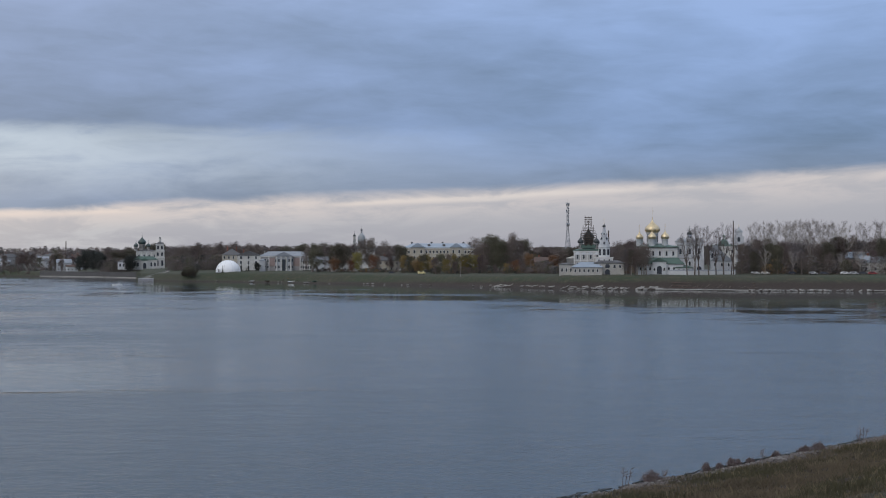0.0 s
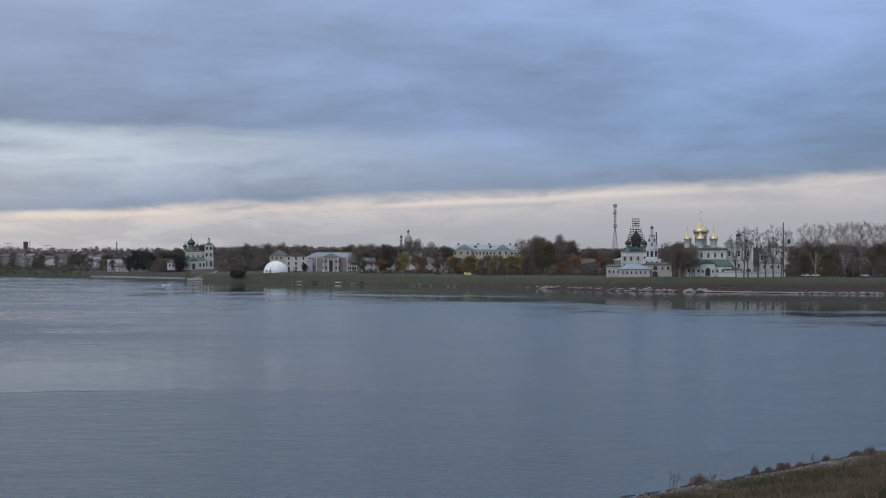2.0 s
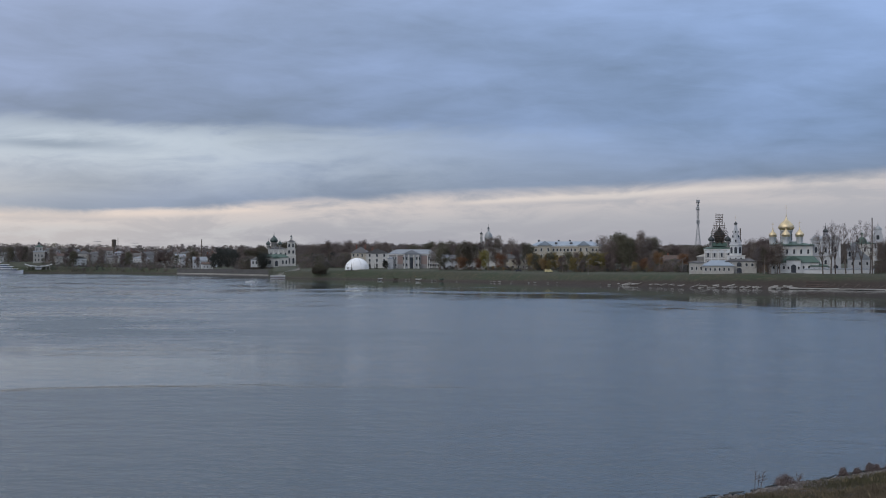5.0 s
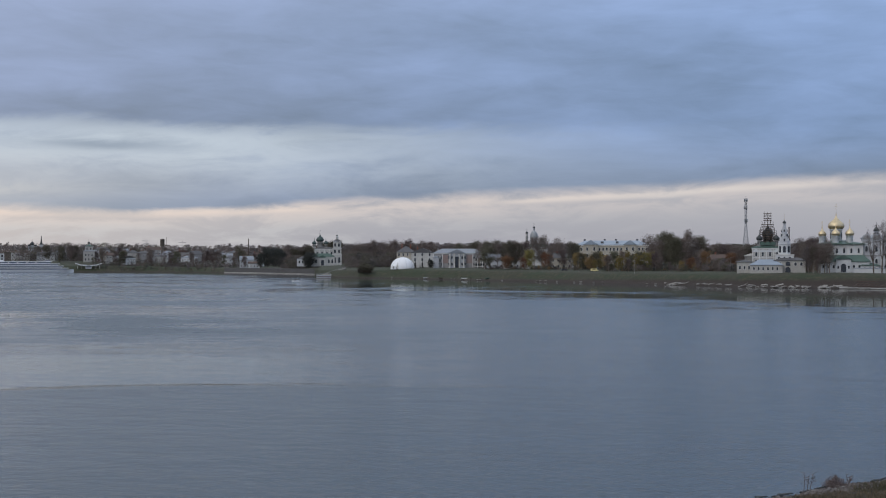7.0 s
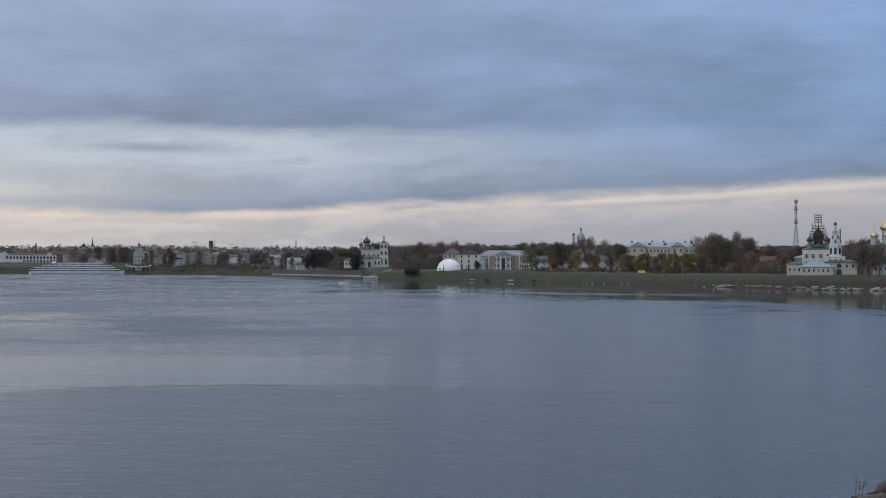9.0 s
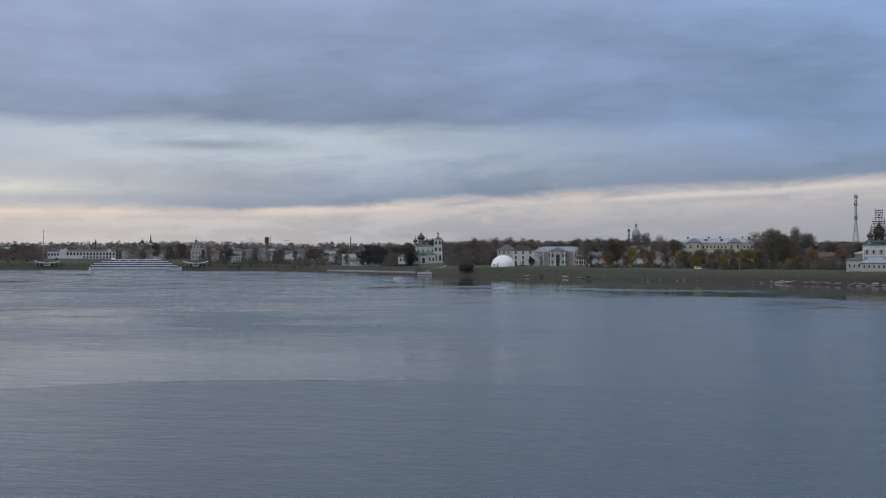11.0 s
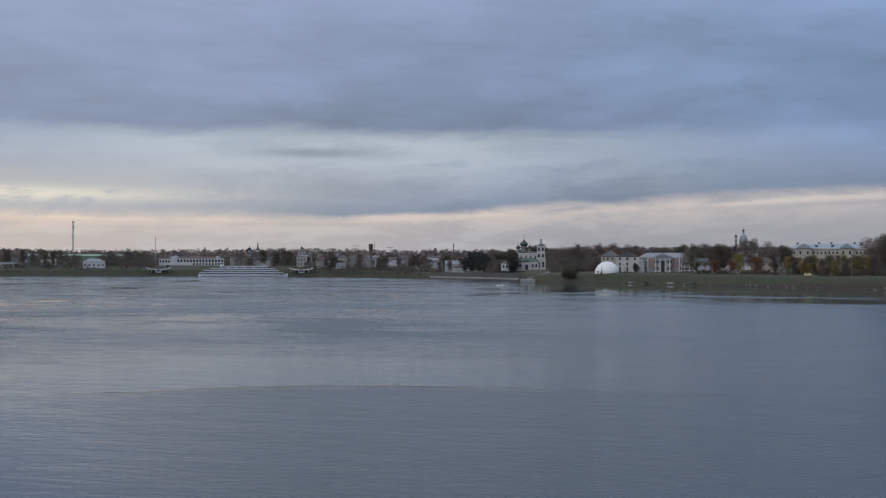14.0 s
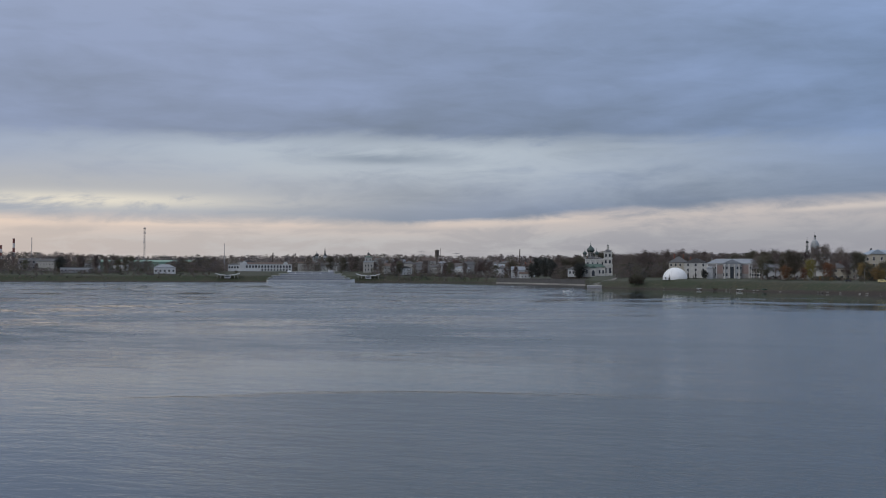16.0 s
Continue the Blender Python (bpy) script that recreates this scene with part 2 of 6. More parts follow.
def ground_surface():
    """Autumn turf with worn earth; bare earth and gravel below the high-water mark."""
    m = bpy.data.materials.new("riverbank_ground")
    m.use_nodes = True
    g = Graph(m.node_tree)
    p = g.node("ShaderNodeNewGeometry").outputs["Position"]
    x, y, z = g.split(p)
    wide = g.noise(p, 0.03, 4.0, 0.6, 0.5)
    mid = g.noise(p, 0.35, 5.0, 0.65, 0.2)
    small = g.noise(p, 4.0, 4.0, 0.7)
    turf = g.mix(g.ramp(wide, 0.35, 0.65), (0.024, 0.037, 0.017), (0.034, 0.037, 0.022))
    turf = g.mix(g.ramp(mid, 0.45, 0.75), turf, (0.066, 0.058, 0.034))
    earth = g.mix(small, (0.012, 0.009, 0.007), (0.044, 0.031, 0.024))
    shore = g.ramp(g.math("ADD", z, g.math("MULTIPLY", g.math("SUBTRACT", mid, 0.5), 3.0)), g.ramp(x, -120.0, 150.0, 0.2, 3.2), g.ramp(x, -120.0, 150.0, 1.6, 6.0), 1.0, 0.0)
    c = g.mix(shore, turf, earth)
    b = g.node("ShaderNodeBsdfPrincipled")
    g.put(b.inputs["Base Color"], c)
    b.inputs["Roughness"].default_value = 0.95
    n = g.node("ShaderNodeBump")
    n.inputs["Strength"].default_value = 0.6
    n.inputs["Distance"].default_value = 0.15
    g.put(n.inputs["Height"], small)
    g.put(b.inputs["Normal"], n.outputs[0])
    g.put(g.node("ShaderNodeOutputMaterial").inputs[0], b.outputs[0])
    return m


WATER, GROUND = water_surface(), ground_surface()
WHITE = surface("limewashed_wall", (0.60, 0.622, 0.640), (0.46, 0.48, 0.50), patch=0.25)
GREYWHITE = surface("weathered_limewash", (0.475, 0.495, 0.525), (0.30, 0.315, 0.34), patch=0.3)
CREAM = surface("cream_plaster", (0.53, 0.53, 0.51), (0.37, 0.37, 0.36), patch=0.3)
DOMEGREY = surface("grey_green_dome_sheet", (0.30, 0.325, 0.34), (0.22, 0.24, 0.25), rough=0.5)
OLDSTONE = surface("old_pale_stone", (0.43, 0.425, 0.40), (0.28, 0.277, 0.265), patch=0.3)
YELLOW = surface("pale_yellow_plaster", (0.42, 0.395, 0.335), (0.33, 0.31, 0.265), patch=0.3)
GREYWALL = surface("grey_plaster", (0.302, 0.302, 0.302), (0.223, 0.216, 0.216), patch=0.25)
PINK = surface("faded_pink_plaster", (0.30, 0.225, 0.21), (0.24, 0.19, 0.18), patch=0.4)
WOODWALL = surface("dark_weathered_boards", (0.12, 0.10, 0.085), (0.19, 0.165, 0.14), patch=0.5)
BRICKRED = surface("red_brick", (0.26, 0.10, 0.07), (0.18, 0.08, 0.06))
GREENROOF = surface("green_sheet_roof", (0.052, 0.098, 0.082), (0.072, 0.125, 0.104), rough=0.5, patch=0.3)
PALEGREEN = surface("pale_green_sheet", (0.20, 0.32, 0.26), (0.16, 0.26, 0.215), rough=0.6)
DARKROOF = surface("dark_sheet_roof", (0.06, 0.062, 0.068), (0.10, 0.10, 0.105), rough=0.6, patch=0.3)
BROWNROOF = surface("brown_sheet_roof", (0.075, 0.05, 0.042), (0.11, 0.075, 0.06), rough=0.7)
BLUEROOF = surface("pale_blue_sheet_roof", (0.286, 0.340, 0.408), (0.224, 0.279, 0.340), rough=0.5, patch=0.2)
ZINC = surface("weathered_zinc", (0.272, 0.299, 0.333), (0.190, 0.211, 0.238), rough=0.5, metal=0.3, patch=0.25)
GILT = surface("gilded_copper", (0.66, 0.555, 0.375), (0.57, 0.47, 0.30), rough=0.48, metal=1.0)
DARKDOME = surface("blackened_shingle", (0.030, 0.036, 0.040), (0.05, 0.058, 0.06), rough=0.6)
GREENDOME = surface("dark_green_dome_sheet", (0.028, 0.052, 0.050), (0.045, 0.072, 0.068), rough=0.45)
# window glass; also dark sheets for shade in bell arches, portico and veranda
GLASSANDSHADE = surface("dark_glass_and_shade", (0.025, 0.032, 0.045), (0.05, 0.06, 0.075), rough=0.12, patch=0.8)
TRIM = surface("white_trim_paint", (0.637, 0.637, 0.629), (0.510, 0.510, 0.501))
STEEL = surface("galvanised_steel", (0.34, 0.36, 0.38), (0.24, 0.25, 0.27), rough=0.5, metal=0.6)
RUST = surface("rusted_steel", (0.065, 0.05, 0.043), (0.10, 0.075, 0.06), rough=0.8)
REDPAINT = surface("red_band_paint", (0.20, 0.065, 0.06), (0.16, 0.06, 0.055))
CONCRETE = surface("stained_concrete", (0.33, 0.32, 0.305), (0.14, 0.135, 0.12), patch=0.35, bump=0.3, spread=0.25)
WALLSTONE = surface("embankment_concrete", (0.092, 0.090, 0.090), (0.056, 0.056, 0.058), patch=0.15, bump=0.3)
ROCK = surface("pale_shore_rock", (0.180, 0.165, 0.155), (0.078, 0.071, 0.068), grain=5.0, patch=1.5, bump=0.6, spread=0.5)
PLASTICWHITE = surface("white_membrane", (0.798, 0.817, 0.836), (0.703, 0.722, 0.750), rough=0.5, patch=0.3)
SHIPWHITE = surface("white_ship_paint", (0.80, 0.82, 0.84), (0.68, 0.70, 0.73), rough=0.4, patch=0.3)
SHIPGLASS = surface("ship_window_band", (0.10, 0.13, 0.18), (0.16, 0.19, 0.25), rough=0.2)
VANPAINT = surface("yellow_van_paint", (0.70, 0.61, 0.30), (0.62, 0.54, 0.27), rough=0.35)
TYRE = surface("tyre_rubber", (0.02, 0.02, 0.02), (0.035, 0.035, 0.035))
CARS = [surface(n, c, None, rough=0.35) for n, c in (("white_car_paint", (0.72, 0.73, 0.74)), ("silver_car_paint", (0.42, 0.44, 0.46)),
        ("dark_car_paint", (0.04, 0.045, 0.06)), ("red_car_paint", (0.28, 0.04, 0.04)))]
BARK = surface("grey_brown_bark", (0.133, 0.109, 0.090), (0.234, 0.203, 0.180), grain=6.0, patch=1.0, spread=0.5)
PALEBARK = surface("pale_poplar_bark", (0.36, 0.335, 0.31), (0.20, 0.18, 0.16), grain=5.0, patch=1.0, spread=0.4)
DARKBARK = surface("dark_damp_bark", (0.070, 0.054, 0.048), (0.110, 0.090, 0.080), grain=5.0, patch=1.0, spread=0.4)
LEAVES = {
    "brown": surface("brown_autumn_leaves", (0.160, 0.124, 0.112), (0.110, 0.091, 0.086), grain=0.25, patch=0.08, spread=0.5, thin=0.2),
    "orange": surface("orange_autumn_leaves", (0.250, 0.142, 0.062), (0.160, 0.102, 0.056), grain=0.25, patch=0.08, spread=0.5, thin=0.2),
    "yellow": surface("yellow_autumn_leaves", (0.210, 0.165, 0.055), (0.140, 0.115, 0.046), grain=0.25, patch=0.08, spread=0.4, thin=0.2),
    "olive": surface("olive_leaves", (0.112, 0.104, 0.070), (0.080, 0.076, 0.058), grain=0.25, patch=0.08, spread=0.4, thin=0.2),
    "dark": surface("dark_evergreen_leaves", (0.040, 0.047, 0.045), (0.056, 0.058, 0.050), grain=0.25, patch=0.08, spread=0.4, thin=0.15),
    # leafless twig grey, with distance haze mixed into the colour
    "grey": surface("hazed_grey_leafless_scrub", (0.148, 0.131, 0.135), (0.106, 0.095, 0.099), grain=0.2, patch=0.05, spread=0.3, thin=0.2),
    "twig": surface("bare_grey_twigs", (0.32, 0.295, 0.28), (0.23, 0.207, 0.197), grain=0.6, patch=0.12, spread=0.4, thin=0.15),
}
DRYGRASS = surface("dry_bank_grass", (0.158, 0.126, 0.085), (0.094, 0.078, 0.054), grain=1.2, patch=0.22)
GREENGRASS = surface("olive_bank_grass", (0.084, 0.079, 0.042), (0.056, 0.054, 0.031), grain=1.2, patch=0.22)
STRAW = surface("bleached_straw", (0.208, 0.176, 0.112), (0.136, 0.112, 0.068), grain=1.2, patch=0.22)
SHRUBTWIG = surface("reddish_shrub_twigs", (0.165, 0.128, 0.124), (0.108, 0.085, 0.083), grain=3.0)


# ---------------------------------------------------------------- mesh helpers
def link_mesh(name, bm, material, parent=None):
    me = bpy.data.meshes.new(name)
    bmesh.ops.recalc_face_normals(bm, faces=bm.faces)
    bm.to_mesh(me)
    bm.free()
    me.materials.append(material)
    ob = new(name, me)
    ob.parent = parent
    return ob


def part(name, bm, material, parent, label=""):
    ob = link_mesh(name, bm, material, parent)
    if label:
        tagged(ob, label)
    return ob


def thing(name, loc, turn, label, category, group="", kind=""):
    ob = new(name)
    ob.matrix_basis = pose(loc[0], loc[1], loc[2], 0, 0, turn)
    return tagged(ob, label, category, group, kind)


def box(x, y, z, sx, sy, sz, bm=None, taper=1.0):
    """A box centred on x, y that stands on z; taper shrinks its top."""
    bm = bm or bmesh.new()
    v = [bm.verts.new((x + sx * i / 2 * k, y + sy * j / 2 * k, z + h)) for h, k in ((0, 1.0), (sz, taper)) for i, j in ((-1, -1), (1, -1), (1, 1), (-1, 1))]
    for f in ((3, 2, 1, 0), (4, 5, 6, 7), (0, 1, 5, 4), (1, 2, 6, 5), (2, 3, 7, 6), (3, 0, 4, 7)):
        bm.faces.new([v[i] for i in f])
    return bm


def lathe(profile, x=0.0, y=0.0, seg=16, bm=None, smooth=True, turn=0.0):
    bm = bm or bmesh.new()
    rings = []
    for r, z in profile:
        if r < 1e-4:
            rings.append([bm.verts.new((x, y, z))])
        else:
            rings.append([bm.verts.new((x + r * math.cos(turn + 2 * math.pi * i / seg), y + r * math.sin(turn + 2 * math.pi * i / seg), z)) for i in range(seg)])
    for a, b in zip(rings, rings[1:]):
        for i in range(seg):
            j = (i + 1) % seg
            if len(a) == 1 and len(b) == 1:
                continue
            face = [a[0], b[i], b[j]] if len(a) == 1 else [a[i], a[j], b[0]] if len(b) == 1 else [a[i], a[j], b[j], b[i]]
            bm.faces.new(face).smooth = smooth
    for ring, flip in ((rings[0], True), (rings[-1], False)):
        if len(ring) > 1:
            cap = [bm.verts.new(v.co) for v in ring]
            bm.faces.new(cap[::-1] if flip else cap)
    return bm


def tube(a, b, ra, rb, seg=6, bm=None):
    bm = bm or bmesh.new()
    a, b = Vector(a), Vector(b)
    q = (b - a).to_track_quat("Z", "Y")
    rings = [[bm.verts.new(c + q @ Vector((r * math.cos(2 * math.pi * i / seg), r * math.sin(2 * math.pi * i / seg), 0))) for i in range(seg)] for c, r in ((a, ra), (b, rb))]
    for i in range(seg):
        j = (i + 1) % seg
        bm.faces.new((rings[0][i], rings[0][j], rings[1][j], rings[1][i]))
    bm.faces.new(rings[0][::-1])
    bm.faces.new(rings[1])
    return bm


def gable(x, y, z, sx, sy, h, over=0.4, thick=0.25, bm=None):
    """A gabled roof with its ridge along x, eaves overhanging."""
    bm = bm or bmesh.new()
    hx, hy = sx / 2 + over, sy / 2 + over
    dz = h * over / (sy / 2)
    pts = [(-hy, -dz), (0, h), (hy, -dz), (hy, -dz - thick), (-hy, -dz - thick)]
    rings = [[bm.verts.new((x + s * hx, y + p, z + q)) for p, q in pts] for s in (-1, 1)]
    for i in range(5):
        j = (i + 1) % 5
        bm.faces.new((rings[0][i], rings[0][j], rings[1][j], rings[1][i]))
    bm.faces.new(rings[0][::-1])
    bm.faces.new(rings[1])
    return bm


def hip(x, y, z, sx, sy, h, over=0.5, thick=0.25, bm=None, top=0.0):
    """A hipped roof; its ridge runs along the longer side."""
    bm = bm or bmesh.new()
    hx, hy = sx / 2 + over, sy / 2 + over
    rx, ry = max(hx - min(hx, hy) * (1 - top), 0.02), max(hy - min(hx, hy) * (1 - top), 0.02)
    rings = [[bm.verts.new((x + i * a, y + j * b, z + q)) for i, j in ((-1, -1), (1, -1), (1, 1), (-1, 1))] for a, b, q in ((hx, hy, -thick), (hx, hy, 0.0), (rx, ry, h))]
    for lo, up in zip(rings, rings[1:]):
        for i in range(4):
            j = (i + 1) % 4
            bm.faces.new((lo[i], lo[j], up[j], up[i]))
    bm.faces.new(rings[0][::-1])
    bm.faces.new(rings[2])
    return bm


def arch(x, y, z, w, h, depth, seg=8, bm=None):
    """A round-headed panel in the plane x-z, depth along y."""
    bm = bm or bmesh.new()
    r = w / 2
    pts = [(-r, 0), (r, 0)] + [(r * math.cos(math.pi * i / seg), h - r + r * math.sin(math.pi * i / seg)) for i in range(seg + 1)]
    rings = [[bm.verts.new((x + p, y + s, z + q)) for p, q in pts] for s in (-depth / 2, depth / 2)]
    n = len(pts)
    for i in range(n):
        j = (i + 1) % n
        bm.faces.new((rings[0][i], rings[0][j], rings[1][j], rings[1][i]))
    bm.faces.new(rings[0][::-1])
    bm.faces.new(rings[1])
    return bm


def window(parent, x, y, z, w, h, round_top=False, glass=None, trim=None, side=0):
    """A window with its surround and pane on the wall whose plane is y (side 0, facing -y) or x (side 1, facing +x)."""
    make = arch if round_top else (lambda a, b, c, d, e, t: box(a, b, c, d, t, e))
    holder = part("window", make(0, 0, -0.15, w + 0.36, h + 0.3, 0.16), trim or TRIM, parent)
    pane = part("pane", make(0, -0.06, 0.0, w, h, 0.12), glass or GLASSANDSHADE, holder)
    holder.matrix_basis = pose(x, y, z, 0, 0, 90 * side)
    return holder


# ---------------------------------------------------------------- the lie of the land
SHORE = [(-180, 900), (-75, 1500), (-46, 1640), (-40, 1620), (-33, 1600), (-28, 1600), (-23, 1580), (-20.5, 1540), (-18.9, 1490), (-17.5, 1425), (-16.2, 1345),
         (-15.2, 1280), (-14.55, 1240), (-14.3, 1020), (-13.0, 985), (-12.4, 945), (-11, 940), (-6.7, 837), (-2.3, 756), (1.8, 690), (4.84, 645), (5.9, 620), (8.65, 611), (11.06, 603), (13.9, 590), (20.7, 600), (40, 700), (90, 2500), (180, 900)]
BANK = [(-180, 8), (-46, 9), (-27, 9), (-22, 7.5), (-19, 6.0), (-14.6, 5.6), (-14.2, 6.3), (-10, 7.7), (-6, 7.2), (0, 6.7), (8, 7.4), (20, 7.6), (180, 8)]


def between(table, v):
    return float(np.interp(v, [a for a, _ in table], [b for _, b in table]))


def near_height(s):
    """Height of the near bank by the distance inland of its waterline."""
    return float(np.interp(s, (-60, -4, 0, 1.2, 3.2, 9, 20, 36, 39, 500), (-5, -1.2, 0, 0.25, 0.5, 1.25, 3.1, 9.9, 10.35, 10.6)))


def inland(x, y):
    return (x - 6.6) * 0.664 - (y - 61.0) * 0.748


def far_height(az, off):
    top = between(BANK, az)
    wall = -18.9 < az < -14.4
    if off <= 0:
        return float(np.interp(off, (-400, -6, 0), (-4, -1.2, 0)))
    if wall:
        return top + max(0, off - 30) * 0.012
    rise = float(np.interp(off, (0, 2, 5, 18, 30, 120, 500, 3400), (0, 0.6, 1.3, top - 0.6, top, top + 1.5 + (4 if az < -22 else 0), top + 6, top + 14)))
    return rise


def height_at(x, y):
    r, az = math.hypot(x, y), math.degrees(math.atan2(x, y))
    if r < 300:
        return near_height(inland(x, y))
    return far_height(az, r - between(SHORE, az))


def spot(az, d, lift=0.0):
    """The place on the ground at a bearing and a distance from the viewer."""
    x, y = d * math.sin(radians(az)), d * math.cos(radians(az))
    return Vector((x, y, height_at(x, y) + lift))


def make_ground():
    rng = np.random.default_rng(3)
    bearings = np.concatenate([np.arange(-180, -47, 4.0), np.arange(-46, 4, 0.16), np.arange(4, 24, 0.09), np.arange(24, 180.1, 4.0)])
    near = np.concatenate([[0.01, 3, 6, 9, 12, 16, 20, 25, 30, 35], np.arange(38, 96, 0.6), [100, 110, 130, 170, 230, 299]])
    offs = np.array([-40, -12, -6, -2, 0, 0.05, 1, 2, 3.5, 5, 8, 12, 16, 20, 24, 30, 40, 60, 90, 130, 200, 300, 450, 700, 1100, 1800, 3000])
    verts, faces = [], []
    for a in bearings:
        sn, cs, shore = math.sin(radians(a)), math.cos(radians(a)), between(SHORE, a)
        for r in near:
            x, y = r * sn, r * cs
            s = inland(x, y)
            verts.append((x, y, near_height(s) + (0.16 * noise.noise((x * 0.5, y * 0.5, 0)) + 0.07 * noise.noise((x * 1.7, y * 1.7, 4)) if r > 20 else 0.0)))
        for o in offs:
            r = shore + o
            x, y = r * sn, r * cs
            z = far_height(a, o)
            verts.append((x, y, z + (0.45 * noise.noise((x * 0.08, y * 0.08, 2)) if 3 < o < 500 else 0.0)))
    n = len(near) + len(offs)
    for i in range(len(bearings) - 1):
        for j in range(n - 1):
            p = i * n + j
            faces.append((p, p + 1, p + n + 1, p + n))
    # close the middle under the viewer
    k = len(verts)
    verts += [(0.05 * math.cos(a), 0.05 * math.sin(a), near_height(inland(0, 0)) + 0.004) for a in (0.3, 2.4, 4.5)]
    faces.append((k, k + 1, k + 2))
    me = bpy.data.meshes.new("ground")
    me.from_pydata(verts, [], faces)
    me.polygons.foreach_set("use_smooth", [True] * len(faces))
    me.materials.append(GROUND)
    return tagged(new("ground", me), "grassy autumn riverbanks with bare earth at the waterline", "ground", kind="structure")


def make_water():
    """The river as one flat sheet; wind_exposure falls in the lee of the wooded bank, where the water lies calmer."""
    bearings = list(range(-180, -48, 6)) + [-48 + 0.4 * i for i in range(185)] + list(range(26, 181, 6))
    verts, faces, wind = [(0, 0, 0)], [], [1.0]
    shares = (20, 60, 90, 110, 120)
    lee = (-480, -380, -300, -240, -180, -130, -100, -75, -50, -30, -15, 0, 60)
    n = len(shares) + len(lee) + 1
    for a in bearings:
        shore = between(SHORE, a)
        radii = [r for r in shares] + [max(shore + o, 121 + k) for k, o in enumerate(lee)] + [4900]
        for r in radii:
            verts.append((r * math.sin(radians(a)), r * math.cos(radians(a)), 0.0))
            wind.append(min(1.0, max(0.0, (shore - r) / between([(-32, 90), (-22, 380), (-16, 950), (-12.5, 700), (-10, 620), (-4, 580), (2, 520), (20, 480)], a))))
    for i in range(len(bearings) - 1):
        p = 1 + i * n
        faces.append((0, p, p + n))
        for k in range(n - 1):
            faces.append((p + k, p + k + 1, p + n + k + 1, p + n + k))
    me = bpy.data.meshes.new("water")
    me.from_pydata(verts, [], [f[::-1] for f in faces])
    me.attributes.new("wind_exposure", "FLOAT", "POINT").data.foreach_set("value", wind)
    me.materials.append(WATER)
    return tagged(new("water", me), "wide grey-blue river with wind ripples and calm streaks", "river", kind="structure")


make_ground()
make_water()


# ---------------------------------------------------------------- trees
def limb_tree(rng, height, spread, limbs, levels=2, lean=0.25, base=0.25):
    """Trunk and limbs as tapered tubes; returns the bmesh and the limb segments."""
    bm = bmesh.new()
    segs = []
    r0 = height * 0.016
    top = Vector((rng.uniform(-.04, .04) * height, rng.uniform(-.04, .04) * height, height * 0.9))
    mid = Vector((rng.uniform(-.02, .02) * height, rng.uniform(-.02, .02) * height, height * 0.45))
    tube((0, 0, -0.3), mid, r0, r0 * 0.7, 6, bm)
    tube(mid, top, r0 * 0.7, r0 * 0.15, 5, bm)
    for k in range(limbs):
        f = base + (0.92 - base) * (k + rng.random()) / limbs
        start = mid * (f / 0.5) if f < 0.5 else mid.lerp(top, (f - 0.5) / 0.5)
        a = k * 2.4 + rng.uniform(-.5, .5)
        reach = spread * (1.0 - 0.62 * abs(f - 0.45) / 0.55) * rng.uniform(0.65, 1.1)
        end = start + Vector((math.cos(a) * reach, math.sin(a) * reach, reach * rng.uniform(0.45, 1.0) * (1 + lean)))
        end.z = min(end.z, height)
        r = r0 * 0.42 * (1.1 - f)
        tube(start, end, r, r * 0.3, 4, bm)
        segs.append((start, end))
        for q in range(levels):
            g = rng.uniform(0.35, 0.9)
            s = start.lerp(end, g)
            e = s + Vector((rng.uniform(-1, 1), rng.uniform(-1, 1), rng.uniform(0.2, 1.2))) * reach * 0.45
            e.z = min(e.z, height * 1.02)
            tube(s, e, r * 0.5, r * 0.15, 3, bm)
            segs.append((s, e))
    segs.append((mid, top))
    return bm, segs


def crown_mesh(rng, segs, count, size, scatter, twig=False):
    """Leaves: small bent blades round the outer limbs; twigs: thin upright slivers."""
    verts, faces = [], []
    for _ in range(count):
        a, b = segs[rng.randrange(len(segs))]
        p = a.lerp(b, rng.random() ** 0.6 * 1.08)
        p = p + Vector([max(-1.5, min(1.5, rng.gauss(0, q))) for q in (1, 1, 0.8)]) * scatter
        if p.z < 1.0:
            continue
        if twig:
            d = ((b - a).normalized() * 0.7 + Vector((rng.gauss(0, .5), rng.gauss(0, .5), 0.7 + rng.gauss(0, .3)))).normalized() * size * rng.uniform(0.6, 1.5)
            w = d.cross(Vector((rng.gauss(0, 1), rng.gauss(0, 1), rng.gauss(0, 1)))).normalized() * size * 0.03
            n = len(verts)
            verts += [p - w, p + w, p + d]
            faces.append((n, n + 1, n + 2))
        else:
            u = Vector((rng.gauss(0, 1), rng.gauss(0, 1), rng.gauss(0, 1))).normalized() * size * rng.uniform(0.5, 1.2)
            v = u.cross(Vector((rng.gauss(0, 1), rng.gauss(0, 1), rng.gauss(0, 1)))).normalized() * size * rng.uniform(0.3, 0.7)
            n = len(verts)
            verts += [p - u, p - v * 1.5, p + u + v * 0.9]
            faces.append((n, n + 1, n + 2))
    return verts, faces


TREE_KINDS = {}


